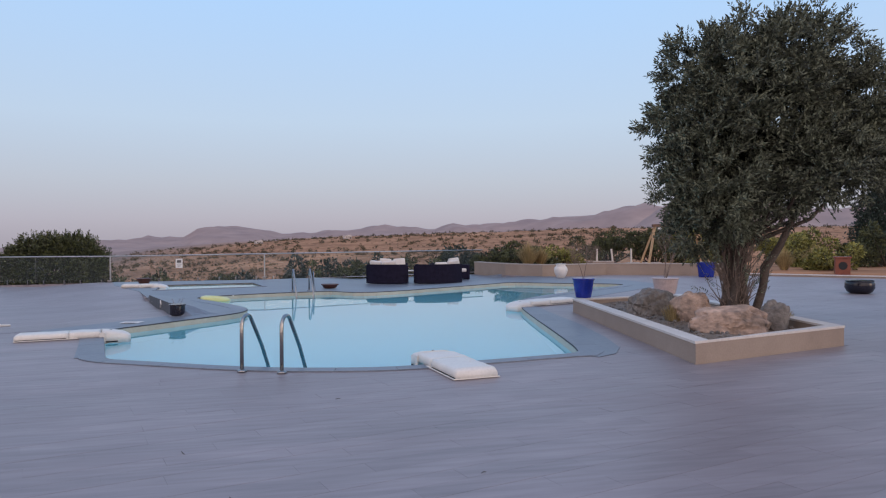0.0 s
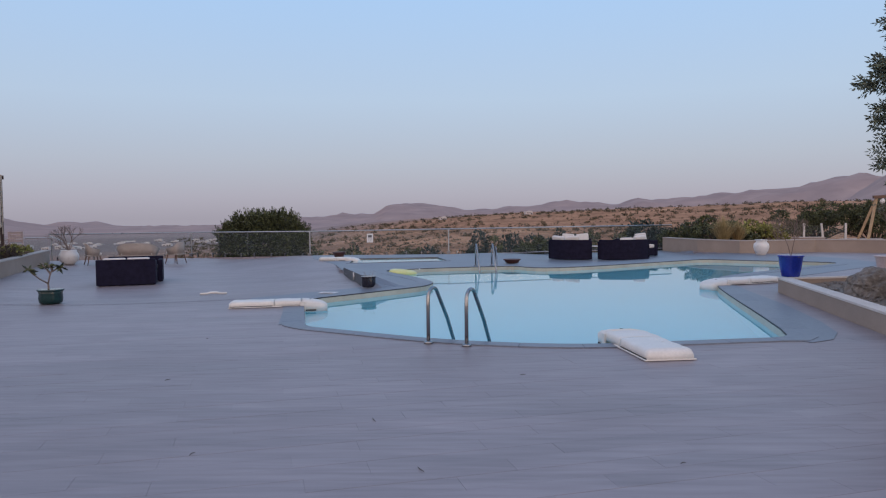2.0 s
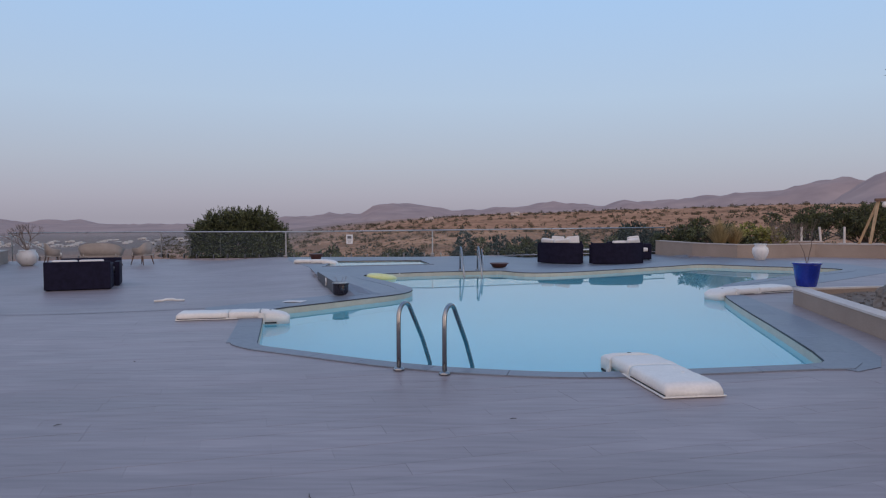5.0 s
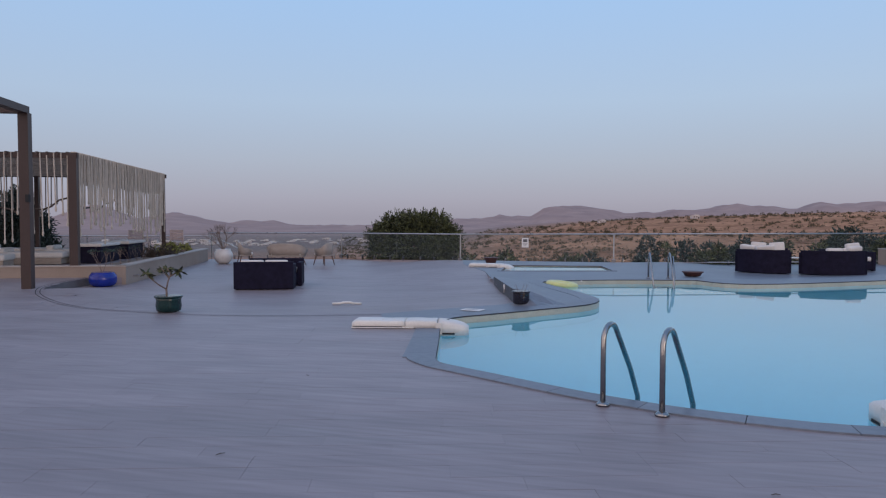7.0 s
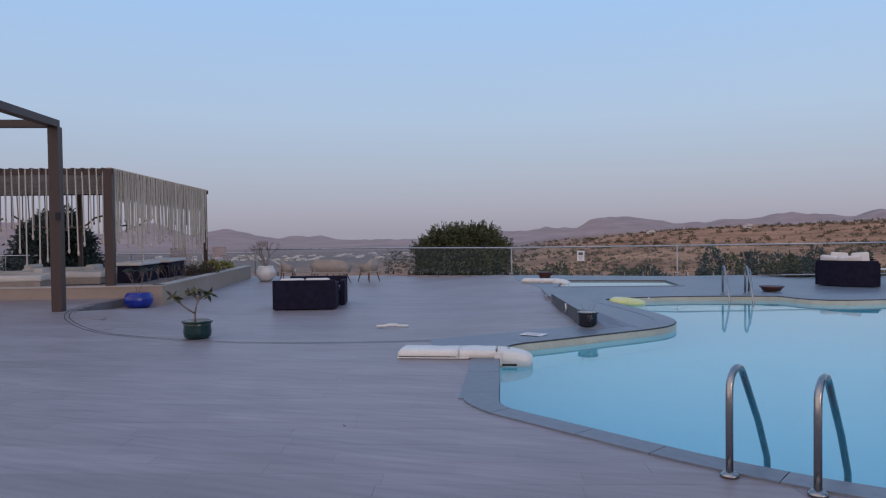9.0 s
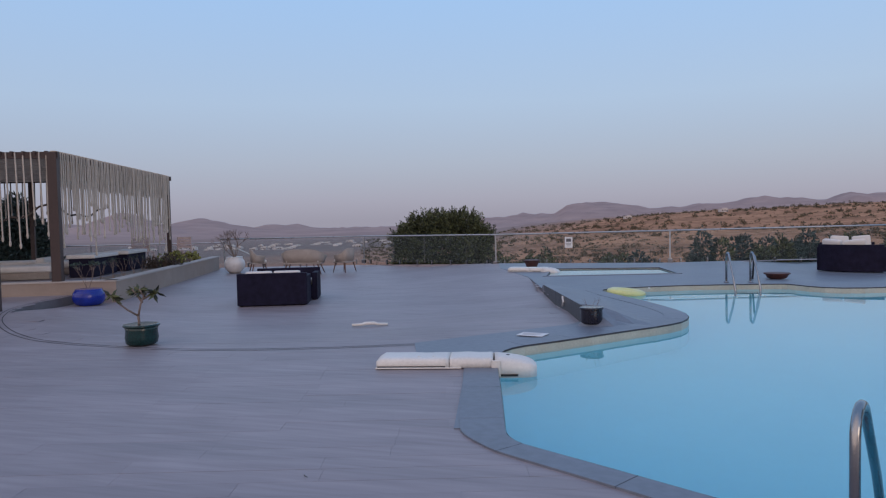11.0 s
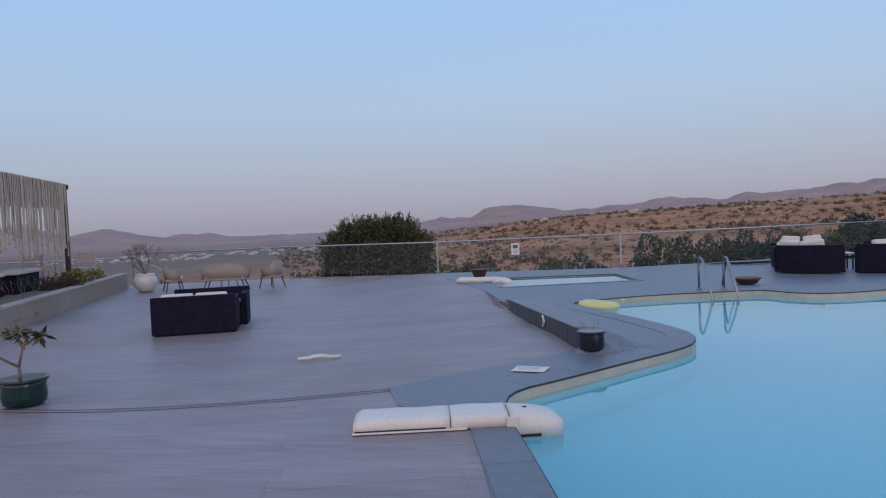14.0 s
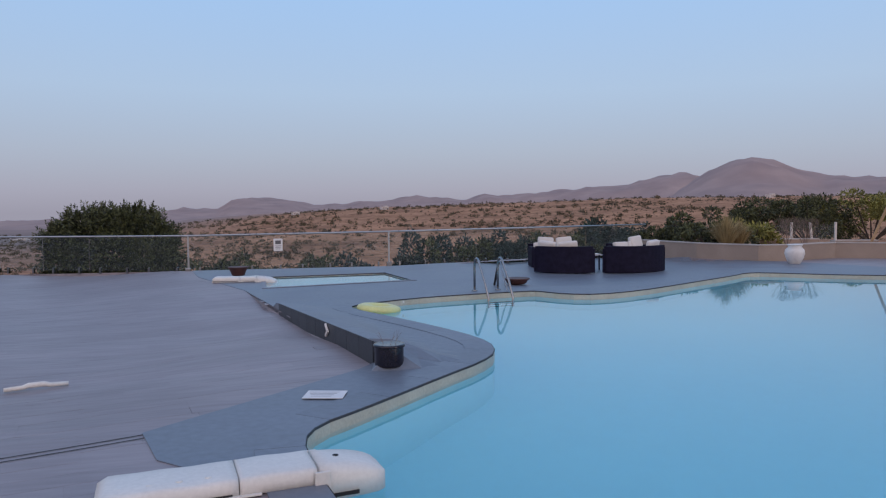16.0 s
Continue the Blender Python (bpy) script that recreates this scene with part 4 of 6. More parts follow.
def young_frangipani(x, y, z):
    """One short stem forked into two arms with drooping leaf rosettes."""
    r = random.Random(5)
    ob = thing("frangipani", pose(x, y, z, 0, 0, 40), "small frangipani with forked bare stem and tip leaves", "plant")
    arms = ([(0, 0, 0.14), (-0.12, 0.02, 0.22), (-0.24, 0.0, 0.33), (-0.31, 0.02, 0.42)], [(0, 0, 0.14), (0.03, 0, 0.28), (0.07, 0.03, 0.38), (0.02, 0.02, 0.47)],
            [(0.06, 0.02, 0.34), (0.14, 0, 0.39), (0.22, -0.02, 0.42)], [(0.05, 0.02, 0.3), (0.0, 0.1, 0.38), (-0.06, 0.14, 0.46)])
    st = tube(bmesh.new(), [(0, 0, -0.02), (0.005, 0, 0.07), (0, 0, 0.14)], [0.018, 0.016, 0.015], 8)
    lf = bmesh.new()
    for arm in arms:
        tube(st, arm, [0.013 - 0.0015 * k for k in range(len(arm))], 7)
        a, b = Vector(arm[-2]), Vector(arm[-1])
        for k in range(17):
            p = a.lerp(b, r.uniform(0.35, 1.0))
            leaf_blade(lf, p, Vector((r.uniform(-1, 1), r.uniform(-1, 1), r.uniform(-0.65, 0.7))).normalized(), r.uniform(0.09, 0.15), 0.17, r)
    part("stem", st, M_TWIG, ob, "bare grey-brown stem", True)
    part("foliage", lf, M_BUSH, ob, "narrow drooping green leaves")


young_frangipani(GP[0] - 0.04, GP[1], float(seat_h(*GP)) + 0.22)
BB = (-13.0, 18.12)
pot("plant_pot", *BB, float(seat_h(*BB)) + 0.01, [(0.21, 0), (0.27, 0.03), (0.312, 0.10), (0.325, 0.18), (0.312, 0.26), (0.275, 0.32), (0.25, 0.335)], M_BLUEGLAZE, "wide round cobalt blue glazed bowl at the riser end", 0.29)
twigs("dry_shrub", *BB, float(seat_h(*BB)) + 0.28, 9, 5, 0.6, 0.5, 0.006, "sparse greyish shrub in the blue bowl", M_TWIG, M_CONIFER, 4, 0.07, 2)
UR = (-15.2, 26.9)
pot("urn", *UR, float(seat_h(*UR)) + 0.01, [(0.18, 0), (0.23, 0.05), (0.32, 0.16), (0.35, 0.29), (0.325, 0.40), (0.27, 0.48), (0.26, 0.53)], M_WHITEGLAZE, "big round white ceramic urn by the balustrade", 0.48)
twigs("frangipani", *UR, float(seat_h(*UR)) + 0.48, 14, 7, 1.05, 0.6, 0.02, "leafless branching frangipani in a white urn", M_TWIG, forks=3)
BP = (-2.31, 15.64)
pot("plant_pot", *BP, 0.03, [(0.14, 0), (0.145, 0.02), (0.145, 0.19), (0.145, 0.205)], M_BLACKGLAZE, "black cylindrical pot with dry sticks", 0.09)
twigs("dry_sticks", *BP, 0.12, 3, 3, 0.24, 0.15, 0.003, "thin dry sticks in a black pot", M_TWIG, forks=1)
pot("plant_pot", 5.78, 14.62, 0.275, [(0.15, 0), (0.16, 0.02), (0.185, 0.15), (0.215, 0.36), (0.22, 0.39)], M_BLUEGLAZE, "tall cobalt blue pot standing on the planter cap", 0.34)
twigs("sapling", 5.78, 14.62, 0.61, 21, 2, 0.75, 0.12, 0.008, "thin bare stem in the blue pot", M_TWIG, forks=1)
pot("plant_pot", 9.1, 17.2, 0.012, [(0.20, 0), (0.22, 0.03), (0.27, 0.2), (0.31, 0.42), (0.32, 0.47)], M_PINKGLAZE, "weathered pale pink clay pot on the deck", 0.42)
twigs("dry_shrub", 9.1, 17.2, 0.43, 31, 6, 1.3, 0.28, 0.009, "upright leafless shrub in a pink pot", M_TWIG, M_OLIVE, 3, 0.05, 3)
pot("plant_pot", 15.4, 25.3, 0.0, [(0.27, 0), (0.28, 0.03), (0.31, 0.3), (0.35, 0.52), (0.36, 0.56)], M_BLUEGLAZE, "cobalt blue pot beside the garden wall", 0.5)
twigs("yellow_shrub", 15.4, 25.3, 0.5, 41, 6, 0.7, 0.5, 0.01, "shrub with yellowing leaves in a blue pot", M_TWIG, M_STRAW, 8, 0.12, 2)
pot("urn", 9.9, 26.3, 0.0, [(0.13, 0), (0.16, 0.03), (0.23, 0.18), (0.26, 0.3), (0.24, 0.40), (0.17, 0.47), (0.19, 0.53)], M_WHITEGLAZE, "white ceramic jar in front of the garden wall")
pot("bowl", 14.6, 16.95, 0.0, [(0.22, 0), (0.30, 0.05), (0.36, 0.16), (0.35, 0.28), (0.33, 0.34)], M_BLACKGLAZE, "shiny black glazed bowl on the deck", cat="bowl")
pot("bowl", -5.0, 26.6, 0.0, [(0.13, 0), (0.15, 0.02), (0.18, 0.1), (0.23, 0.2), (0.235, 0.215)], M_BROWNBOWL, "brown glazed clay bowl with fluted rim", cat="bowl")
pot("bowl", 1.05, 23.0, 0.01, [(0.16, 0), (0.2, 0.02), (0.24, 0.09), (0.26, 0.115)], M_BROWNBOWL, "shallow reddish brown clay dish", cat="bowl")


def lantern_box():
    ob = thing("lantern", pose(20.3, 24.0, -0.02, 0, 0, -35), "rust red wooden lantern box with dark round opening", "lantern")
    part("case", B((0, 0, 0.36), (0.5, 0.45, 0.72), 0, 0.02), M_REDBOX, ob)
    part("roof", B((0, 0, 0.75), (0.58, 0.52, 0.06), 0, 0.012), M_REDBOX, ob)
    part("opening", lathe(bmesh.new(), [(0.15, 0), (0.15, 0.012)], 24), M_DARKSLOT, ob, "dark round opening", m=pose(0, -0.235, 0.44, 90, 0, 0))
    part("plinth", B((0, 0, 0.02), (0.54, 0.5, 0.05), 0, 0.008), M_REDBOX, ob)


lantern_box()

# ---- wicker seating ----


def loveseat(m, label, cushions=2, group="wicker loveseats", loose=0, back=True):
    ob = thing("loveseat", m, label, "sofa", group)
    W, D, H = 1.38, 0.80, 0.66
    part("backrest", B((0, 0.05, H / 2 + 0.01), (W, 0.10, H - 0.02), 0, 0.015), M_WICKER, ob)
    for s in (-1, 1):
        part("armrest", B((s * (W / 2 - 0.055), D / 2 + 0.05, 0.30), (0.11, D - 0.1, 0.58), 0, 0.015), M_WICKER, ob)
        for yy in (0.08, D - 0.06):
            part("leg", B((s * (W / 2 - 0.07), yy, 0.02), (0.05, 0.05, 0.04)), M_DARKSLOT, ob)
    part("seat_base", B((0, D / 2 + 0.05, 0.17), (W - 0.22, D - 0.12, 0.26), 0, 0.01), M_WICKER, ob)
    n = cushions
    for k in range(n):
        x = (k - (n - 1) / 2) * (W - 0.26) / max(1, n)
        part("seat_cushion", B((x, D / 2 + 0.08, 0.37), ((W - 0.28) / n, D - 0.2, 0.14), 0, 0.045), M_CUSHION, ob, "white fabric cushion", True)
        if back:
            part("back_cushion", B((x, 0.20, 0.545), ((W - 0.3) / n, 0.14, 0.30), 0, 0.05, rx=10), M_CUSHION, ob, "white fabric cushion", True)
    for k in range(loose):
        part("scatter_cushion", B((-0.35 + 0.55 * k, 0.22, 0.68), (0.46, 0.15, 0.34), 0, 0.05, rx=14, ry=5 - 9 * k), M_CUSHION, ob, "plump white cushion", True)
    return ob


back_dir = math.degrees(math.atan2(18.75 - 18.24, -8.2 + 9.49))
zs = float(seat_h(-8.8, 18.6))
p = Vector((-8.84, 18.5))
u, v = Vector((math.cos(radians(back_dir)), math.sin(radians(back_dir)))), Vector((-math.sin(radians(back_dir)), math.cos(radians(back_dir))))
loveseat(pose(p.x, p.y, zs, 0, 0, back_dir), "black wicker loveseat with white cushions, pushed against another")
q = p + v * 1.72 + u * 0.12
loveseat(pose(q.x, q.y, zs, 0, 0, back_dir + 180), "black wicker loveseat facing and touching its twin", back=False)


def curved_sofa(m, label, pillows, half_deg):
    """Curved wicker sofa module, its rounded back towards the pool."""
    ob = thing("curved_sofa", m, label, "sofa", "curved wicker sofas")
    R, H, half = 1.35, 0.70, radians(half_deg)
    arc_pts = [Vector((R * math.sin(a), R - R * math.cos(a))) for a in np.linspace(-half, half, 14)]
    back = offset(arc_pts, -0.11, False)
    part("backrest", sheet(arc_pts + back[::-1], [], lambda x, y: x * 0 + H, drop=H - 0.02), M_WICKER, ob)
    seat_in = offset(arc_pts, -0.72, False)
    part("seat_base", sheet(back + seat_in[::-1], [], lambda x, y: x * 0 + 0.30, drop=0.28), M_WICKER, ob)
    cin, cout = offset(arc_pts, -0.70, False), offset(arc_pts, -0.13, False)
    part("seat_cushion", sheet(cout + cin[::-1], [], lambda x, y: x * 0 + 0.43, drop=0.12), M_CUSHION, ob, "white fabric cushion")
    for e, s in ((0, 1), (-1, -1)):
        a, b = arc_pts[e], seat_in[e]
        c = (a + b) / 2
        d = b - a
        part("armrest", B((c.x + 0.05 * s * 0, c.y, H / 2 - 0.02), (d.length, 0.1, H - 0.08), math.degrees(math.atan2(d.y, d.x)), 0.012), M_WICKER, ob)
    for k, (a, tilt) in enumerate(pillows):
        x, y = (R - 0.26) * math.sin(a), R - (R - 0.26) * math.cos(a)
        part("scatter_cushion", B((x, y, 0.63), (0.5, 0.16, 0.40), math.degrees(a) + tilt * 0.3, 0.055, rx=12, ry=tilt), M_CUSHION, ob, "plump white cushion", True)
    return ob


curved_sofa(pose(3.17, 26.15, -0.1, 0, 0, -25), "curved black wicker sofa with white cushions, back to the pool", ((-0.42, 5), (0.1, -6)), 34)
curved_sofa(pose(5.14, 25.75, -0.1, 0, 0, 6), "curved black wicker sofa beside its twin", ((0.55, -4),), 41)
loveseat(pose(3.75, 28.9, -0.1, 0, 0, 172), "black wicker loveseat with white scatter cushions by the balustrade", loose=2)
loveseat(pose(5.85, 28.6, -0.1, 0, 0, 205), "black wicker loveseat under the balustrade", loose=1)


def low_table(x, y):
    ob = thing("side_table", pose(x, y, -0.1), "small white-topped side table between the sofas", "table")
    part("top", B((0, 0, 0.42), (0.45, 0.45, 0.03), 0, 0.006), M_WHITEGLAZE, ob)
    for sx in (-1, 1):
        for sy in (-1, 1):
            part("leg", B((sx * 0.19, sy * 0.19, 0.2), (0.03, 0.03, 0.41)), M_WICKER, ob)


low_table(4.35, 27.3)


def tub_seat(m, width, label, group):
    """Rattan tub chair or bench on splayed teak legs."""
    ob = thing("rattan_bench" if width > 1 else "rattan_chair", m, label, "bench" if width > 1 else "chair", group)
    bm = bmesh.new()
    n, hw, dp = 16, width / 2, 0.56
    outer, inner = [], []
    for k in range(n + 1):
        a = math.pi * (k / n) - math.pi
        cx = hw * abs(math.cos(a)) ** 0.6 * (1 if math.cos(a) > 0 else -1)
        cy = dp * 0.5 * abs(math.sin(a)) ** 0.6 * -1 + 0.1
        if k in (0, n):
            cy = 0.26
        top = 0.58 + 0.22 * (abs(math.sin(a)) ** 1.2)
        outer.append((cx, cy, top))
        inner.append((cx * 0.88, cy * 0.86 + 0.02, top))
    rows = []
    for lst, lean in ((outer, 1.0), (inner, 1.0)):
        rows.append([bm.verts.new((x * 0.86, y * 0.86, 0.34)) for x, y, t in lst])
        rows.append([bm.verts.new((x, y, t)) for x, y, t in lst])
    lo, to, li, ti = rows
    for k in range(n):
        bm.faces.new((lo[k], lo[k + 1], to[k + 1], to[k]))
        bm.faces.new((ti[k], ti[k + 1], li[k + 1], li[k]))
        bm.faces.new((to[k], to[k + 1], ti[k + 1], ti[k]))
        bm.faces.new((lo[k + 1], lo[k], li[k], li[k + 1]))
    for k in (0, n):
        bm.faces.new((lo[k], to[k], ti[k], li[k]))
    part("shell", bm, M_WEAVE, ob, "woven beige shell", True)
    part("seat", B((0, 0.08, 0.345), (width * 0.86, 0.5, 0.05), 0, 0.02), M_WEAVE, ob)
    part("seat_cushion", B((0, 0.1, 0.41), (width * 0.74, 0.44, 0.09), 0, 0.035), M_CUSHION, ob, "pale seat cushion", True)
    for sx in (-1, 1):
        for sy in (-1, 1):
            part("leg", tube(bmesh.new(), [(sx * hw * 0.68, 0.08 + sy * 0.18, 0.33), (sx * hw * 0.86, 0.08 + sy * 0.25, 0.0)], [0.024, 0.013], 8), M_TEAK, ob, "tapered dark teak leg", True)
    return ob


zc = float(seat_h(-11.3, 27)) + 0.01
tub_seat(pose(-11.2, 27.2, zc, 0, 0, 78), 0.68, "beige rattan tub chair on splayed teak legs", "rattan set")
tub_seat(pose(-12.35, 26.4, zc, 0, 0, 12), 1.45, "beige rattan two-seat bench on teak legs", "rattan set")
tub_seat(pose(-14.2, 26.6, zc, 0, 0, -50), 0.72, "beige rattan tub chair beside the white urn", "rattan set")


def coffee_table(x, y, z):
    ob = thing("coffee_table", pose(x, y, z), "small dark low coffee table amid rattan seats", "table")
    part("top", lathe(bmesh.new(), [(0.36, 0), (0.37, 0.012), (0.36, 0.03)], 28, (0, 0, 0.40)), M_TEAK, ob)
    for k in range(3):
        a = k * 2.1
        part("leg", tube(bmesh.new(), [(0.2 * math.cos(a), 0.2 * math.sin(a), 0.4), (0.3 * math.cos(a), 0.3 * math.sin(a), 0)], 0.015, 8), M_TEAK, ob)


coffee_table(-13.0, 27.9, zc)

# small loose things on the deck
m_arm = pose(-5.77, 16.2, float(seat_h(-5.77, 16.2)) + 0.012, 0, 0, 20)
towel = thing("white_bar", m_arm, "white slim plastic grab bar lying on the deck", "grab bar")
bm = tube(bmesh.new(), [(-0.28, 0, 0.02), (-0.12, 0, 0.024), (-0.07, 0, 0.04), (0.07, 0, 0.04), (0.12, 0, 0.024), (0.28, 0, 0.02)], [0.022, 0.024, 0.028, 0.028, 0.024, 0.022], 8)
part("bar", bm, M_PLASTIC, towel, smooth=True)
PS = (-2.945, 14.66)
paper = thing("paper_sheet", pose(*PS, float(stone_h(*PS)) + 0.012, 0, 0, -12), "white laminated notice sheet lying on the slate", "sheet")
part("sheet", B((0, 0, 0), (0.34, 0.25, 0.003)), M_PAPER, paper)
for k in range(4):
    part("text_line", B((-0.02, 0.07 - 0.045 * k, 0.003), (0.26 - 0.03 * k, 0.012, 0.001)), mat("faded_ink", (0.45, 0.46, 0.48), 0.7) if k == 0 else bpy.data.materials["faded_ink"], paper)
clip = thing("plastic_clip", pose(-3.0, 17.5, 0.0), "small white bracket on the black wall", "bracket")
d = (Vector(W_FAR) - Vector(W_NEAR)).normalized()
c = Vector(W_NEAR).lerp(Vector(W_FAR), 0.36) + Vector((-d.y, d.x)) * 0.03
clip.matrix_basis = pose(c.x, c.y, float(stone_h(c.x, c.y)) - 0.09, 0, 0, math.degrees(math.atan2(d.y, d.x)))
part("arm", B((0.03, 0, 0.03), (0.14, 0.025, 0.03), 0, 0.006, ry=-40), M_PLASTIC, clip)
part("foot", B((0.03, 0, -0.035), (0.12, 0.025, 0.03), 0, 0.006, ry=40), M_PLASTIC, clip)


def dry_twig(x, y, rz, L):
    ob = thing("dry_twig", pose(x, y, 0.004, 0, 0, rz), "tiny dark dry twig lying on the deck", "twig", "deck twigs")
    part("stick", tube(bmesh.new(), [(-L / 2, 0, 0.002), (0, 0.006, 0.004), (L / 2, 0, 0.002)], [0.002, 0.003, 0.0015], 5), M_BARK, ob)


for x, y, rz, L in ((-0.87, 6.15, 110, 0.09), (-0.46, 5.15, 120, 0.08), (1.07, 5.27, 30, 0.04), (-2.93, 7.4, 60, 0.06), (-1.9, 5.4, 80, 0.06), (0.3, 7.6, 15, 0.05), (-3.4, 9.6, 140, 0.05), (-1.2, 4.2, 100, 0.07)):
    dry_twig(x, y, rz, L)
wall_run("wall_garden", [Vector((17.4, 25.8)), Vector((20.6, 22.5)), Vector((24.0, 19.4)), Vector((29.8, 12.0))], 0.3, -0.1, 0.09, M_RENDER, M_CAP, "pale low kerb along the garden edge", 0.03)

# ---- pergola with hanging ropes ----


def at(o, a, b, z=0.0):
    """A point a along the front (away from the pool) and b along the side of the terrace."""
    q = Vector(o) + E1 * a + E2 * b
    return Vector((q.x, q.y, z))


P0 = CORNER + E1 * 1.25 + E2 * 0.12
E_ANG = math.degrees(math.atan2(-E1.y, -E1.x))


def pergola():
    rnd = random.Random(4)
    ob = thing("pergola", pose(0, 0, 0), "brown steel pergola with slatted roof and hanging ropes", "pergola")
    TOP, LEN, DEP = 3.12, 9.0, 8.7
    for a, b in ((0, 0), (0, DEP), (4.4, 0), (LEN, 0), (4.4, DEP), (LEN, DEP)):
        q = at(P0, a, b)
        s = 0.22 if (a, b) == (0, 0) else 0.14
        part("post", B((0, 0, 1.47), (0.20 if (a, b) == (0, 0) else 0.13, s * 0.8, 2.95), 0, 0.006), M_BROWNSTEEL, ob, "brown steel post", m=pose(q.x, q.y, 0.17, 0, 0, E_ANG))
    for a, b, c, d in ((-0.12, 0, LEN, 0), (-0.12, DEP, LEN, DEP), (0, 0, 0, DEP), (LEN, 0, LEN, DEP)):
        part("beam", beam(bmesh.new(), at(P0, a, b, TOP - 0.06), at(P0, c, d, TOP - 0.06), 0.10, 0.14), M_BROWNSTEEL, ob)
    for k in range(38):
        a = LEN * (k + 0.5) / 38
        part("slat", beam(bmesh.new(), at(P0, a, -0.08, TOP - 0.02), at(P0, a, DEP + 0.08, TOP - 0.02), 0.05, 0.09), M_BROWNSTEEL, ob)

    def rope(q, drop, r=0.016, knot=True):
        bm = bmesh.new()
        sway = Vector((rnd.uniform(-0.03, 0.03), rnd.uniform(-0.03, 0.03), 0))
        pts = [q, q + sway * 0.5 + Vector((0, 0, -drop * 0.5)), q + sway + Vector((0, 0, -drop))]
        tube(bm, pts, r, 6)
        if knot:
            tube(bm, [pts[-1] + Vector((0, 0, 0.02)), pts[-1] - Vector((0, 0, 0.02)), pts[-1] - Vector((0, 0, 0.07)), pts[-1] - Vector((0, 0, 0.10))], [r, r * 1.7, r * 1.5, r * 0.8], 6)
        part("rope", bm, M_ROPE, ob)

    for k in range(54):
        a = 0.12 + k * 0.162 + rnd.uniform(-0.02, 0.02)
        rope(at(P0, a, -0.06, TOP), rnd.choice((1.7, 1.9, 2.05, 2.2, 1.4)) * rnd.uniform(0.93, 1.06))
    for k in range(84):
        b = 0.1 + k * 0.103 + rnd.uniform(-0.03, 0.03)
        long = 1.68 - 0.2 * math.sin(b * 0.75) + rnd.uniform(-0.45, 0.4)
        rope(at(P0, -0.07, b, TOP + 0.03), long * (1.25 if rnd.random() < 0.1 else 1), 0.016)
    # dense short fringe wound along the beams
    for k in range(130):
        b = 0.05 + k * 0.0665
        rope(at(P0, 0.06, b, TOP), 0.72 + rnd.uniform(-0.05, 0.06), 0.024, False)
    for k in range(46):
        rope(at(P0, 0.1 + k * 0.19, DEP, TOP), 1.0 + rnd.uniform(-0.2, 0.5), 0.02)
    # rope matting laid over the slats and folded down the side
    for k in range(96):
        b = 0.06 + k * 0.09
        part("roof_rope", beam(bmesh.new(), at(P0, -0.04, b, TOP - 0.085 + rnd.uniform(-0.012, 0.012)), at(P0, LEN, b + rnd.uniform(-0.03, 0.03), TOP - 0.085), 0.055, 0.03), M_ROPE, ob)
    for k in range(72):
        b = 0.06 + k * 0.12
        part("woven_strip", beam(bmesh.new(), at(P0, 0.015 + 0.012 * (k % 2), b, TOP + 0.04), at(P0, 0.015 + 0.012 * (k % 2), b + rnd.uniform(-0.01, 0.01), TOP - 0.56 + rnd.uniform(-0.06, 0.05)), 0.125, 0.02), M_ROPE, ob)
    # driftwood swags slung between the posts
    for a0, a1, z in ((0.25, 2.4, 2.0), (2.6, 4.2, 1.95)):
        pts = [at(P0, a0 + (a1 - a0) * t, 0.25, z - 0.35 * math.sin(t * math.pi) + 0.05 * math.sin(t * 21)) for t in np.linspace(0, 1, 12)]
        part("garland", tube(bmesh.new(), pts, 0.022, 6), M_BARK, ob, "knotted dark garland")
    pts = [at(P0, 0.2, 0.3 + 3.2 * t, 2.0 - 0.25 * math.sin(t * math.pi) + 0.04 * math.sin(t * 17)) for t in np.linspace(0, 1, 14)]
    part("garland", tube(bmesh.new(), pts, 0.022, 6), M_BARK, ob, "knotted dark garland")


pergola()


def portal_frame():
    ob = thing("steel_frame", pose(0, 0, 0), "tall brown steel canopy frame standing on the deck", "frame")
    c = Vector((-12.76, 15.66, 0))
    H = 3.80
    pts = {"a": c, "b": c + Vector((*(E1 * 5.0), 0)), "c": c - Vector((*(E2 * 5.0), 0)), "d": c + Vector((*(E1 * 5.0), 0)) - Vector((*(E2 * 5.0), 0))}
    for k in "abcd":
        part("post", B((0, 0, H / 2 - 0.06), (0.2, 0.2, H - 0.12), 0, 0.006), M_BROWNSTEEL, ob, "brown steel post", m=pose(pts[k].x, pts[k].y, 0, 0, 0, E_ANG))
    up = Vector((0, 0, H - 0.06))
    for a, b in ("ab", "ac", "bd", "cd"):
        part("beam", beam(bmesh.new(), pts[a] + up, pts[b] + up, 0.2, 0.14), M_BROWNSTEEL, ob)
    part("lamp_box", B((0, 0, 0), (0.07, 0.10, 0.16), 0, 0.01), M_DARKSLOT, ob, "small black wall light", m=pose(c.x + 0.11, c.y - 0.07, 1.9, 0, 0, E_ANG))


portal_frame()


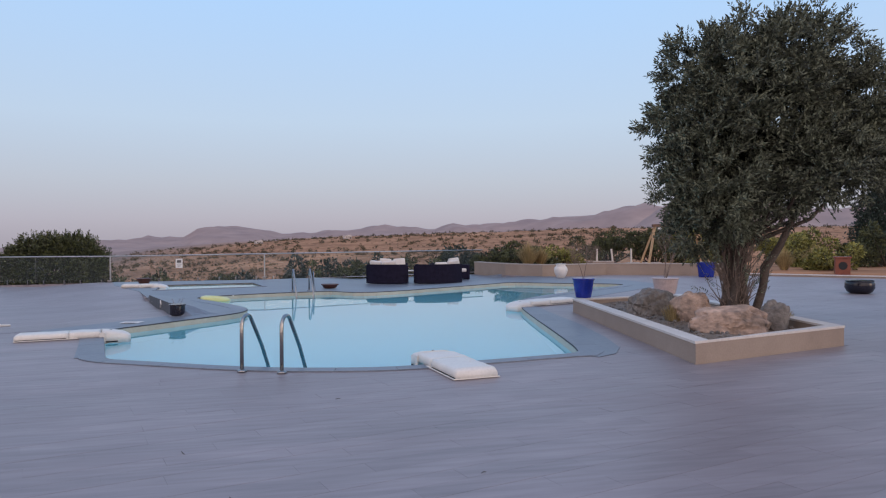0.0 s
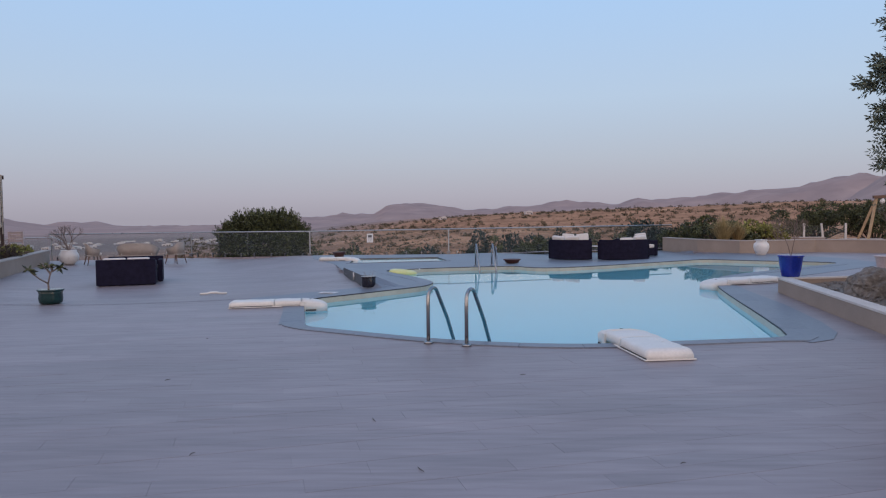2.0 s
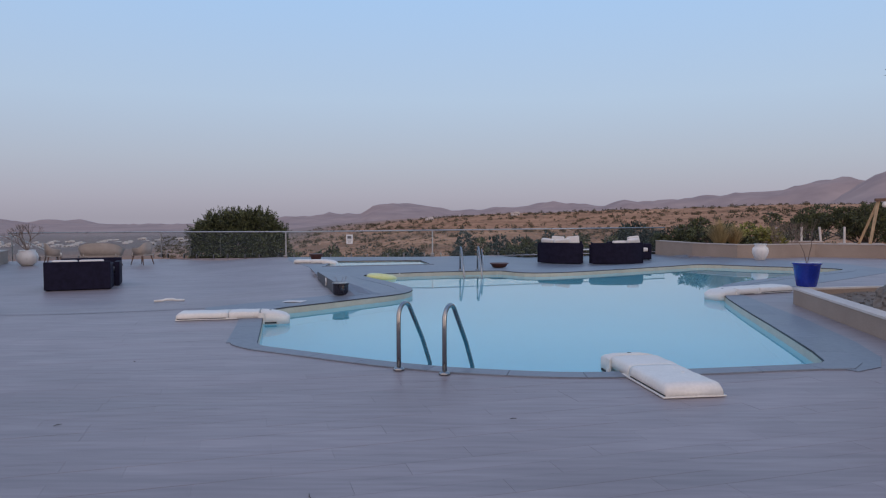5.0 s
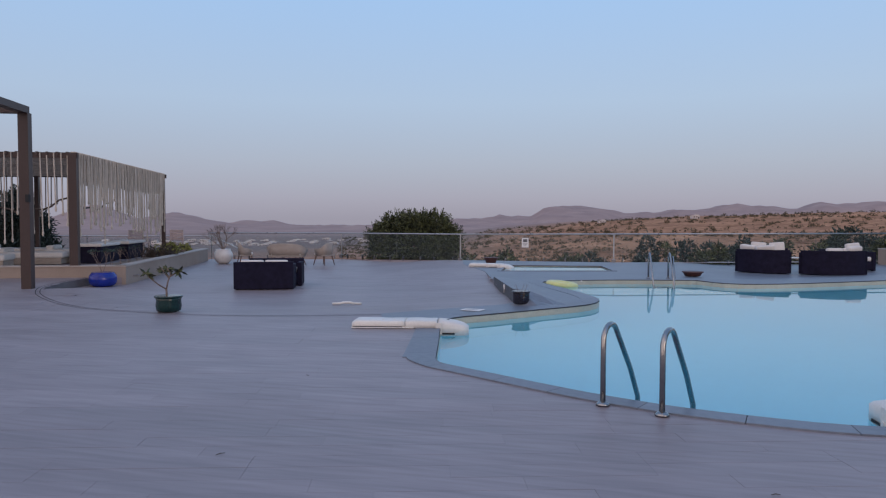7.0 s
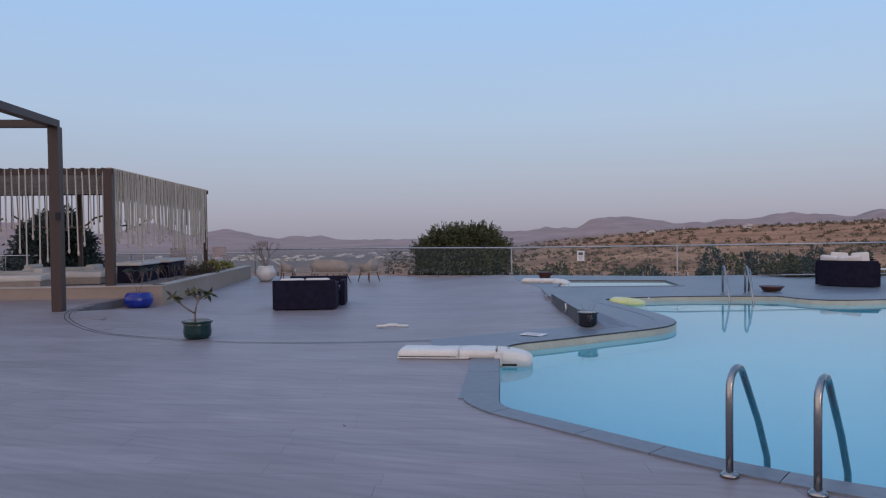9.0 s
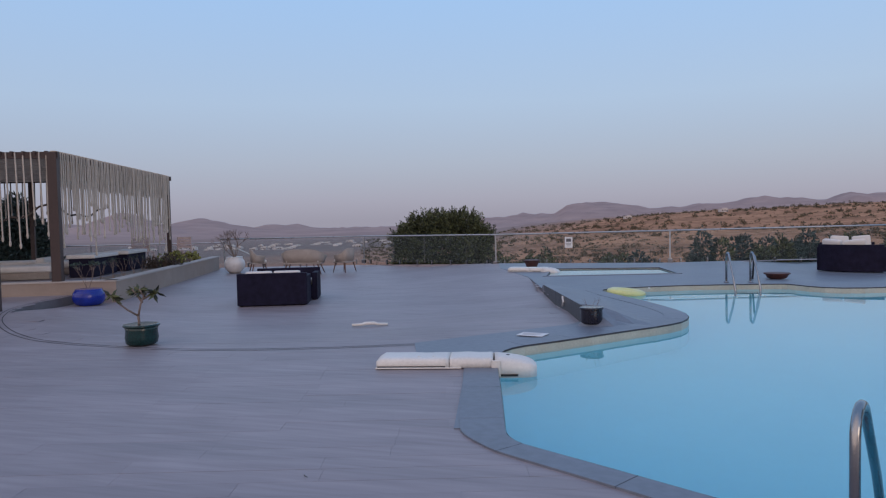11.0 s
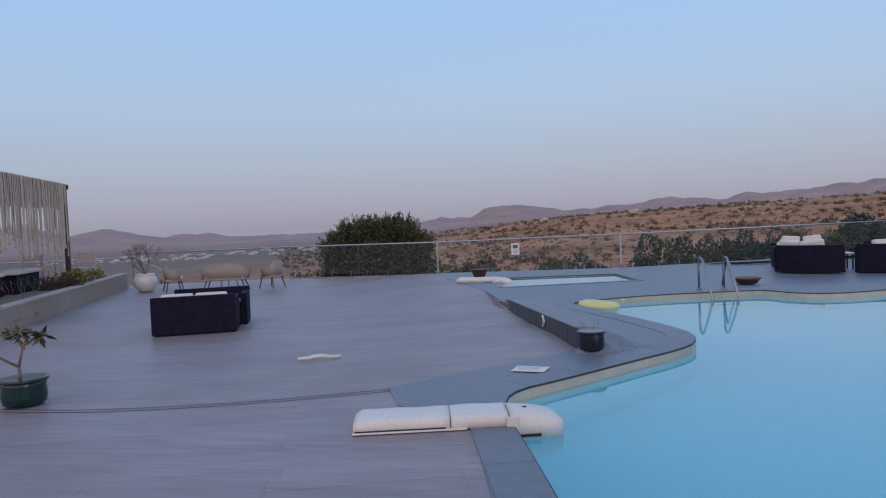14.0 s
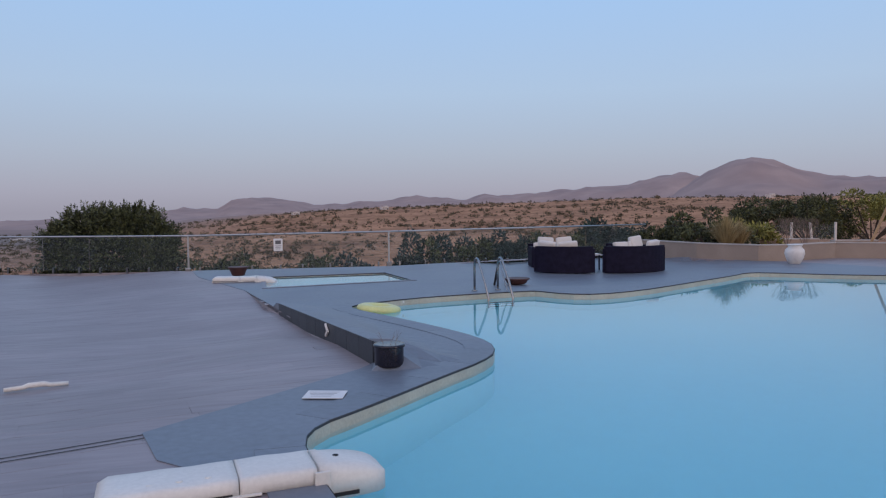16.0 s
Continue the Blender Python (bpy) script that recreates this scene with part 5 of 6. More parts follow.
def lounger(q, ang, L, W, label):
    ob = thing("daybed", pose(q.x, q.y, 0.165, 0, 0, ang), label, "daybed", "terrace daybeds")
    part("base", B((0, 0, 0.10), (L * 0.94, W * 0.94, 0.18), 0, 0.01), M_WEAVE, ob)
    part("mattress", B((0, 0, 0.27), (L, W, 0.17), 0, 0.05), M_CUSHION, ob, "thick white mattress", True)
    part("bolster", B((-L * 0.42, 0, 0.40), (0.24, W * 0.9, 0.16), 0, 0.06), M_CUSHION, ob, "white bolster", True)


for a, b, L, W in ((3.0, 1.6, 1.5, 0.8), (4.6, 1.7, 1.5, 0.8), (2.2, 3.0, 1.8, 0.9), (4.3, 3.6, 1.8, 0.9), (6.2, 1.9, 1.5, 0.8), (6.4, 4.0, 1.8, 0.9), (1.6, 5.0, 1.9, 1.0), (3.8, 5.8, 1.9, 1.0)):
    lounger(at(P0, a, b), E_ANG + 4, L, W, "low white cushioned daybed under the pergola")


def bench_table(q, ang, L):
    ob = thing("sideboard", pose(q.x, q.y, 0.165, 0, 0, ang), "dark low table with pale top under the pergola", "table")
    part("body", B((0, 0, 0.26), (L * 0.95, 0.62, 0.5), 0, 0.01), M_WICKER, ob)
    part("top", B((0, 0, 0.54), (L, 0.72, 0.10), 0, 0.03), M_CUSHION, ob, "pale padded top")


bench_table(at(P0, 0.7, 3.9), E_ANG + 90, 1.8)
bench_table(at(P0, 0.6, 6.2), E_ANG + 90, 1.8)


def slat_chair(q, ang):
    ob = thing("garden_chair", pose(q.x, q.y, 0.165, 0, 0, ang), "pale pinkish wooden garden chair with upright back", "chair", "wooden chairs")
    mw = M_PINKGLAZE
    for s in (-1, 1):
        part("leg", B((s * 0.26, -0.22, 0.22), (0.05, 0.05, 0.44)), mw, ob)
        part("back_post", B((s * 0.26, 0.24, 0.45), (0.05, 0.05, 0.9)), mw, ob)
        part("armrest", B((s * 0.28, 0.0, 0.62), (0.07, 0.55, 0.03)), mw, ob)
    part("seat", B((0, 0, 0.43), (0.56, 0.52, 0.04), 0, 0.008), mw, ob)
    for k in range(4):
        part("back_slat", B((0, 0.25, 0.55 + 0.1 * k), (0.5, 0.02, 0.08)), mw, ob)


slat_chair(at(P0, 0.9, 8.8), E_ANG + 40)
slat_chair(at(P0, -0.2, 9.3), E_ANG - 20)

# ---- planting ----


def foliage(bm, centre, radii, count, L, ratio, rnd, shell=0.55, droop=0.0):
    """Leaf clumps spread through a lumpy ellipsoid."""
    c = Vector(centre)
    for _ in range(count):
        d = Vector((rnd.gauss(0, 1), rnd.gauss(0, 1), rnd.gauss(0, 1))).normalized()
        lump = 0.86 + 0.28 * noise.noise(d * 2.6 + c)
        k = (shell + (1 - shell) * rnd.random() ** 0.6) * lump
        p = c + Vector((d.x * radii[0], d.y * radii[1], d.z * radii[2])) * k
        way = (d + Vector((rnd.uniform(-1, 1), rnd.uniform(-1, 1), rnd.uniform(-1, 1) - droop)) * 0.9).normalized()
        leaf_blade(bm, p, way, L * rnd.uniform(0.7, 1.35), ratio, rnd)


def sprig(bm, p, d, L, n, leaf, ratio, rnd):
    """A short twig carrying paired leaves."""
    side = d.orthogonal().normalized()
    for k in range(n):
        q = p + d * L * (k + 0.6) / n
        side = (side + Vector((rnd.uniform(-1, 1), rnd.uniform(-1, 1), rnd.uniform(-1, 1))) * 0.5).normalized()
        for s in (-1, 1):
            leaf_blade(bm, q, (d * 0.7 + side * s).normalized(), leaf * rnd.uniform(0.75, 1.2), ratio, rnd)
    leaf_blade(bm, p + d * L, d, leaf, ratio, rnd)


def olive_tree(x, y, z):
    rnd = random.Random(12)
    ob = thing("olive_tree", pose(x, y, z), "old olive tree with dense grey-green crown and twin trunk", "tree")
    bm = bmesh.new()
    right = Vector((0.978, -0.208, 0))
    main = [(0, 0, -0.1), (0.0, 0, 0.25), (-0.03, 0.03, 0.7), (0.05, 0, 1.2), (0.02, 0.05, 1.8), (-0.05, 0.1, 2.6), (0.1, 0.1, 3.6)]
    tube(bm, main, [0.25, 0.16, 0.12, 0.12, 0.10, 0.08, 0.04], 12)
    for k in range(5):
        a = k * 1.3
        tube(bm, [(0.2 * math.cos(a), 0.2 * math.sin(a), -0.1), (0.13 * math.cos(a + 0.2), 0.13 * math.sin(a + 0.2), 0.4), (0.10 * math.cos(a + 0.6), 0.10 * math.sin(a + 0.6), 1.2), (0.25 * math.cos(a + 1), 0.25 * math.sin(a + 1), 2.2)], [0.10, 0.07, 0.055, 0.03], 8)
    second = [Vector((0.12, 0, -0.05)), right * 0.35 + Vector((0, 0, 0.22)), right * 0.45 + Vector((0, 0, 0.55)), right * 0.48 + Vector((0, 0, 0.85)), right * 0.72 + Vector((0, 0, 1.2)), right * 0.95 + Vector((0, 0, 1.7)), right * 1.0 + Vector((0, 0.1, 2.4))]
    tube(bm, second, [0.085, 0.07, 0.06, 0.075, 0.055, 0.05, 0.03], 10)
    part("trunk", bm, M_BARK, ob, "gnarled dark grey trunk", True)
    lobes = ((0.15, 0.0, 3.4, 1.35, 1.3, 1.15), (-0.5, 0.2, 3.05, 0.9, 1.0, 0.95), (1.25, 0.0, 3.15, 1.15, 1.1, 1.0), (0.4, 0.2, 4.2, 1.05, 1.0, 0.72), (1.0, -0.1, 4.15, 0.95, 0.9, 0.75), (-0.45, 0.0, 3.95, 0.75, 0.8, 0.65),
             (-0.68, 0.1, 2.3, 0.58, 0.7, 0.75), (1.9, 0.1, 2.7, 0.85, 0.9, 0.7), (-0.3, -0.3, 2.3, 0.7, 0.7, 0.7), (1.1, -0.5, 2.45, 0.9, 0.8, 0.6), (-0.6, 0.0, 1.62, 0.38, 0.5, 0.5), (0.1, 0.5, 2.6, 1.1, 0.8, 0.8), (0.0, -0.35, 1.95, 0.65, 0.4, 0.5), (0.6, -0.3, 2.1, 0.6, 0.5, 0.45), (-0.45, -0.3, 1.75, 0.5, 0.4, 0.45), (2.25, 0.0, 3.35, 0.85, 0.9, 0.8), (2.4, 0.0, 2.75, 0.7, 0.8, 0.6), (0.55, -0.3, 3.2, 0.8, 0.7, 0.8))
    crown = bmesh.new()
    limbs = bmesh.new()
    for (lx, ly, lz, rx, ry, rz) in lobes:
        c = right * lx + Vector((0.208, 0.978, 0)) * ly + Vector((0, 0, lz))
        tube(limbs, [(0, 0, 1.1 + 0.2 * rnd.random()), c * 0.5 + Vector((0, 0, 0.25)), c + Vector((0, 0, rz * 0.3))], [0.045, 0.03, 0.012], 7)
        for _ in range(int(175 * (rx * rz) ** 0.8)):
            d = Vector((rnd.gauss(0, 1), rnd.gauss(0, 1), rnd.gauss(0, 1))).normalized()
            k = (0.55 + 0.45 * rnd.random() ** 0.6) * (0.88 + 0.3 * noise.noise(d * 3.1 + c))
            p = c + right * d.x * rx * k + Vector((0.208, 0.978, 0)) * d.y * ry * k + Vector((0, 0, d.z * rz * k))
            way = (d + Vector((rnd.uniform(-1, 1), rnd.uniform(-1, 1), rnd.uniform(-0.6, 1.1))) * 0.7).normalized()
            # each bough end carries a tuft of leafy shoots
            for _ in range(7):
                turn = (way + Vector((rnd.uniform(-1, 1), rnd.uniform(-1, 1), rnd.uniform(-0.7, 0.9))) * 0.75).normalized()
                sprig(crown, p + turn * 0.04, turn, 0.23 * rnd.uniform(0.7, 1.35), 5, 0.078, 0.19, rnd)
    part("branch_work", limbs, M_BARK, ob, "dark spreading boughs", True)
    part("crown", crown, M_OLIVE, ob, "dense small grey-green leaves")
    # dead twigs round the lower crown
    tw, shoots = bmesh.new(), bmesh.new()
    for _ in range(190):
        a = rnd.uniform(0, 6.28)
        p = Vector((0.18 * math.cos(a), 0.18 * math.sin(a), rnd.uniform(0.2, 1.4)))
        q = p + Vector((math.cos(a) * rnd.uniform(0.05, 0.34), math.sin(a) * rnd.uniform(0.05, 0.34), rnd.uniform(0.1, 0.7)))
        bend = Vector((rnd.uniform(-0.08, 0.08), rnd.uniform(-0.08, 0.08), 0.05))
        tube(tw, [p, (p + q) / 2 + bend, q], [0.007, 0.005, 0.003], 4)
        if q.z > 0.45:
            sprig(shoots, q, (q - p).normalized(), 0.16, 4, 0.05, 0.2, rnd)
    part("low_foliage", shoots, M_OLIVE, ob, "sparse leafy shoots low on the trunk")
    part("twig_tangle", tw, M_TWIG, ob, "tangle of thin dry twigs")


olive_tree(6.8, 11.0, 0.16)


def bush(name, x, y, z, lobes, per, L, ratio, material, label, seed, category="shrub", group="", spikes=0):
    rnd = random.Random(seed)
    ob = thing(name, pose(x, y, z), label, category, group)
    st = bmesh.new()
    for (lx, ly, lz, rx, ry, rz) in lobes:
        tube(st, [(lx * 0.15, ly * 0.15, -0.3), (lx * 0.6, ly * 0.6, lz * 0.5), (lx, ly, lz + rz * 0.4)], [0.05, 0.035, 0.012], 6)
    part("stem", st, M_BARK, ob, "woody stems")
    bm = bmesh.new()
    # leafy shoots standing out of the crown
    for _ in range(spikes):
        lx, ly, lz, rx, ry, rz = rnd.choice(lobes[3:8])
        d = Vector((rnd.gauss(0, 1), rnd.gauss(0, 1), abs(rnd.gauss(0, 1.1)))).normalized()
        p = Vector((lx + d.x * rx * 0.85, ly + d.y * ry * 0.85, lz + d.z * rz * 0.85))
        sprig(bm, p, (d + Vector((rnd.uniform(-0.5, 0.5), rnd.uniform(-0.5, 0.5), 0.5))).normalized(), rnd.uniform(0.15, 0.34), 5, 0.11, 0.2, rnd)
    for (lx, ly, lz, rx, ry, rz) in lobes:
        foliage(bm, (lx, ly, lz), (rx, ry, rz), int(per * (rx * rz) ** 0.7), L, ratio, rnd)
    part("foliage", bm, material, ob)
    return ob


bush("bush", -9.65, 33.0, -1.0, ((0, 0, 1.2, 1.9, 1.3, 1.35), (-1.2, 0, 0.9, 1.1, 1.0, 1.3), (1.2, 0, 0.9, 1.1, 1.0, 1.3), (-0.75, 0.1, 1.95, 1.0, 0.8, 0.8), (0.8, 0.1, 2.0, 1.0, 0.8, 0.8), (0, 0.1, 2.05, 1.1, 0.8, 0.75),
                                 (-1.5, 0, 1.6, 0.65, 0.6, 0.6), (1.45, 0, 1.6, 0.68, 0.6, 0.6), (0, 0, 0.3, 2.2, 1.2, 0.9)),
     2600, 0.15, 0.22, M_BUSH, "large rounded dark green bush behind the balustrade", 7, "bush", spikes=420)

GREEN = (M_SHRUB, M_BUSH, M_CONIFER, M_SHRUB)
rnd = random.Random(77)


def clump(x, y, z, w, h, material, label, seed, name="shrub", L=0.16, per=1000, group="garden shrubs"):
    r = random.Random(seed)
    lobes = tuple((r.uniform(-1.0, 1.0) * w, r.uniform(-0.6, 0.6) * w, h * r.uniform(0.12, 0.75) * (1 - 0.25 * r.random()), w * r.uniform(0.2, 0.42), w * r.uniform(0.2, 0.42), h * r.uniform(0.14, 0.3)) for _ in range(13))
    return bush(name, x, y, z, lobes, per, L, 0.22, material, label, seed, "shrub", group)


# behind the garden wall
for i, (x, y, w, h, k, lab) in enumerate((
        (10.3, 31.0, 1.2, 1.35, 1, "tall green shrub behind the garden wall"), (12.0, 31.6, 1.0, 1.15, 0, "loose green shrub behind the garden wall"), (9.3, 33.2, 1.0, 1.3, 1, "green shrub at the balustrade end"),
        (23.4, 43.8, 2.56, 2.9, 1, "broad dark green shrub in the garden"), (26.8, 43.1, 2.29, 2.9, 0, "dense bright green shrub in the garden"), (20.7, 45.1, 2.03, 2.1, 1, "olive green shrub in the garden"),
        (29.7, 39.7, 1.76, 2.06, 0, "yellow-green shrub in the garden"), (24.5, 30.5, 1.6, 2.3, 0, "yellow-green shrub in the garden"), (27.5, 29.0, 1.8, 2.4, 1, "dark green shrub in the garden"),
        (22.6, 26.8, 1.2, 1.3, 0, "low yellow-green shrub at the deck edge"), (25.2, 24.0, 1.3, 1.4, 0, "low yellow-green shrub at the deck edge"), (30.0, 26.0, 2.0, 2.4, 0, "broad green shrub in the garden"),
        (18.6, 29.8, 1.0, 1.2, 0, "low green shrub behind the garden wall"))):
    clump(x, y, 0.1, w, h, GREEN[k], lab, 200 + i)
# seen through the glass
for i, (x, y, z, w, h) in enumerate(((-6.0, 33.0, -1.9, 1.4, 2.6), (-1.2, 33.5, -1.9, 1.4, 2.9), (1.6, 34.5, -1.9, 1.5, 2.9), (4.2, 35.0, -1.8, 1.6, 3.0), (6.6, 35.8, -1.6, 1.6, 3.0), (8.6, 36.2, -1.5, 1.5, 3.2), (-3.8, 35.5, -2.2, 1.4, 2.6), (3.0, 36.8, -1.7, 1.5, 3.0))):
    clump(x, y, z, w, h, (M_BUSH, M_CONIFER)[i % 2], "wild green shrub on the slope below the balustrade", 300 + i, per=900)


def grass_tuft(x, y, z, h, n, seed, material, label):
    r = random.Random(seed)
    ob = thing("grass_tuft", pose(x, y, z), label, "grass")
    bm = bmesh.new()
    for _ in range(n):
        a, s = r.uniform(0, 6.28), r.random() ** 0.7
        d = Vector((math.cos(a) * s, math.sin(a) * s, 0))
        p, t = d * 0.12, d * h * 0.75 + Vector((0, 0, h * (1.05 - 0.45 * s) * r.uniform(0.7, 1.1)))
        w = Vector((-d.y, d.x, 0)).normalized() * 0.006 if s > 0.02 else Vector((0.006, 0, 0))
        m = p.lerp(t, 0.55) + Vector((0, 0, 0.12 * h))
        v = [bm.verts.new(q) for q in (p - w, p + w, m + w * 0.8, m - w * 0.8, t)]
        bm.faces.new((v[0], v[1], v[2], v[3]))
        bm.faces.new((v[3], v[2], v[4]))
    part("tuft", bm, material, ob)


grass_tuft(9.6, 29.2, 0.35, 1.1, 700, 1, M_STRAW, "dry straw-coloured fountain grass behind the wall")
grass_tuft(10.3, 29.6, 0.35, 0.9, 500, 2, M_STRAW, "dry straw-coloured fountain grass behind the wall")
grass_tuft(20.5, 27.5, 0.1, 1.1, 500, 3, M_STRAW, "dry pale grass tuft in the garden")
grass_tuft(22.8, 28.5, 0.1, 1.2, 500, 4, M_STRAW, "dry pale grass tuft in the garden")
grass_tuft(7.35, 10.6, 0.15, 0.3, 200, 5, M_STRAW, "small dry grass tuft among the rocks")
grass_tuft(5.95, 11.4, 0.15, 0.32, 250, 6, M_STRAW, "small dry grass tuft among the rocks")
twigs("dry_shrub", 11.6, 29.0, 0.3, 51, 14, 1.0, 0.55, 0.008, "brownish leafless shrub behind the wall", M_TWIG, forks=3, cat="shrub")
twigs("dry_shrub", 12.4, 29.3, 0.3, 52, 14, 1.0, 0.55, 0.008, "brownish leafless shrub behind the wall", M_TWIG, forks=3, cat="shrub")
for i, (b, k) in enumerate(((6.4, 0), (7.0, 1), (8.9, 0))):
    q = at(CORNER, 0.62, b)
    clump(q.x, q.y, 0.2, 0.38, 0.5, (M_SHRUB, M_TERRA)[0] if k == 0 else M_TWIG, "small planted shrub behind the terrace wall", 400 + i, L=0.10, per=900, group="terrace shrubs")
q = at(CORNER, 0.62, 5.6)
clump(q.x, q.y, 0.2, 0.42, 0.5, M_BARK, "dark reddish low shrub behind the terrace wall", 410, L=0.09, per=1200, group="terrace shrubs")
for i, b in enumerate((0.8, 1.6, 2.3, 3.1, 3.9)):
    q = at(CORNER, 0.6, b)
    twigs("seedling", q.x, q.y, 0.22, 60 + i, 3, 0.42, 0.5, 0.006, "spindly young plant behind the terrace wall", M_TWIG, M_CONIFER, 3, 0.06, 1)


def conifer(x, y, z, h, w, seed, label):
    r = random.Random(seed)
    ob = thing("conifer", pose(x, y, z), label, "tree")
    part("trunk", tube(bmesh.new(), [(0, 0, -0.2), (0.05, 0, h * 0.5), (0, 0, h * 0.95)], [0.16, 0.1, 0.03], 8), M_BARK, ob)
    bm = bmesh.new()
    for k in range(9):
        u = k / 8
        foliage(bm, (r.uniform(-0.2, 0.2), r.uniform(-0.2, 0.2), h * (0.14 + 0.8 * u)), (w * (1.05 - 0.75 * u), w * (1.05 - 0.75 * u), h * 0.14), int(1500 * (1.1 - 0.8 * u)), 0.2, 0.16, r, 0.4)
    part("crown", bm, M_CONIFER, ob, "dark blue-green needles")


conifer(30.0, 32.5, 0, 4.6, 1.9, 3, "dark blue-green conifer in the garden")
conifer(-24.0, 26.5, -0.9, 3.4, 1.8, 6, "dark evergreen tree behind the pergola terrace")
conifer(-27.5, 28.5, -0.9, 3.3, 2.0, 8, "dark evergreen tree behind the pergola terrace")


def boulder(x, y, z, r, stretch, seed, material, label):
    ob = thing("boulder", pose(x, y, z, 0, 0, seed * 37 % 180), label, "rock", "planter boulders")
    bm = bmesh.new()
    bmesh.ops.create_icosphere(bm, subdivisions=5, radius=1)
    g = random.Random(seed)
    cuts = [Vector((g.gauss(0, 1), g.gauss(0, 1), g.gauss(0, 0.8))).normalized() for _ in range(11)]
    for v in bm.verts:
        n = v.co.normalized()
        k = 1 + 0.28 * noise.noise(n * 1.3 + Vector((seed, 0, 0))) + 0.12 * noise.noise(n * 3.7 + Vector((seed, 5, 0))) + 0.05 * noise.noise(n * 9 + Vector((0, seed, 0)))
        for c in cuts:
            over = (n * k).dot(c) - 0.82
            if over > 0:
                k -= 0.85 * over / max(0.3, n.dot(c))
        k += 0.03 * noise.noise(n * 14 + Vector((0, seed, 3)))
        v.co = Vector((n.x * stretch[0], n.y * stretch[1], n.z * stretch[2])) * r * k
    part("stone", bm, material, ob, smooth=False)


boulder(6.22, 12.5, 0.28, 0.50, (1.1, 0.8, 0.72), 1, M_ROCK, "grey weathered limestone boulder in the planter")
boulder(6.25, 11.3, 0.30, 0.40, (0.95, 0.8, 0.85), 2, M_ROCK2, "grey and white mottled boulder in the planter")
boulder(6.0, 9.95, 0.24, 0.46, (1.45, 0.75, 0.72), 5, M_ROCK2, "large boulder at the planter corner, warm light painted in peach")
boulder(6.85, 10.15, 0.26, 0.30, (0.9, 0.8, 0.95), 7, M_ROCK, "dark grey rounded boulder beside the trunk")
r = random.Random(8)
bm = bmesh.new()
for _ in range(420):
    k = (r.random(), r.random())
    q = Vector(TREE_BED[0]).lerp(Vector(TREE_BED[1]), 0.12 + 0.76 * k[0]) + (Vector(TREE_BED[3]) - Vector(TREE_BED[0])) * (0.06 + 0.88 * k[1])
    s = r.uniform(0.012, 0.04)
    bmesh.ops.create_icosphere(bm, subdivisions=1, radius=s, matrix=pose(q.x, q.y, 0.16 + 0.05 * math.sin(q.x * 2.1) * math.cos(q.y * 1.7), r.uniform(0, 90), r.uniform(0, 90)))
tagged(part("gravel", bm, M_ROCK), "loose pale gravel on the planter soil", "gravel", kind="stuff")

# low garden walls with posts and glass behind
for x0, x1, top in ((12.2, 14.5, 0.45), (15.3, 16.9, 0.36)):
    wall_run("wall_garden", [Vector((x0, 31.5)), Vector((x1, 31.3))], 0.3, -0.2, top, M_RENDER, M_COPE, "low taupe garden wall with pale cap", 0.04)


def post_fence():
    ob = thing("post_fence", pose(0, 0, 0), "short pale posts with glass panels in the garden", "fence")
    pts = [(13.1, 32.3, 2), (14.05, 32.2, 0), (14.85, 32.1, 7), (15.7, 32.0, 0)]
    for x, y, lean in pts:
        part("post", B((0, 0, 0.5), (0.07, 0.07, 1.02), 0, 0.008), M_CAP, ob, "pale square post", m=pose(x, y, 0, 0, -lean, 0))
    for a, b in zip(pts, pts[1:]):
        pane = part("pane", B((0, 0, 0), (0.8, 0.012, 0.75)), M_GLASS, ob, m=pose((a[0] + b[0]) / 2, (a[1] + b[1]) / 2, 0.55, 0, 0, math.degrees(math.atan2(b[1] - a[1], b[0] - a[0]))))
        pane.visible_shadow = False


post_fence()


def swing_frame():
    """Wooden swing frame with splayed legs and a cross beam."""
    ob = thing("swing_frame", pose(0, 0, 0), "weathered wooden swing frame standing among the shrubs", "swing")
    part("beam", beam(bmesh.new(), (14.95, 28.6, 2.03), (17.15, 28.75, 2.1), 0.09, 0.11), M_TEAK, ob)
    for x, dx in ((15.1, -0.6), (17.0, 0.6)):
        for dy in (-0.45, 0.45):
            part("leg", beam(bmesh.new(), (x + dx, 28.65 + dy, 0.0), (x, 28.65, 2.02), 0.08, 0.08), M_WOODPOLE, ob, "pale peeled pole")
    part("globe_lamp", lathe(bmesh.new(), [(0.03, -0.1), (0.08, -0.06), (0.095, 0), (0.08, 0.06), (0.03, 0.12)], 16, (15.3, 28.6, 1.86)), M_WHITEGLAZE, ob, "round white globe lamp", True)


swing_frame()

# ---- desert scrub and the village ----


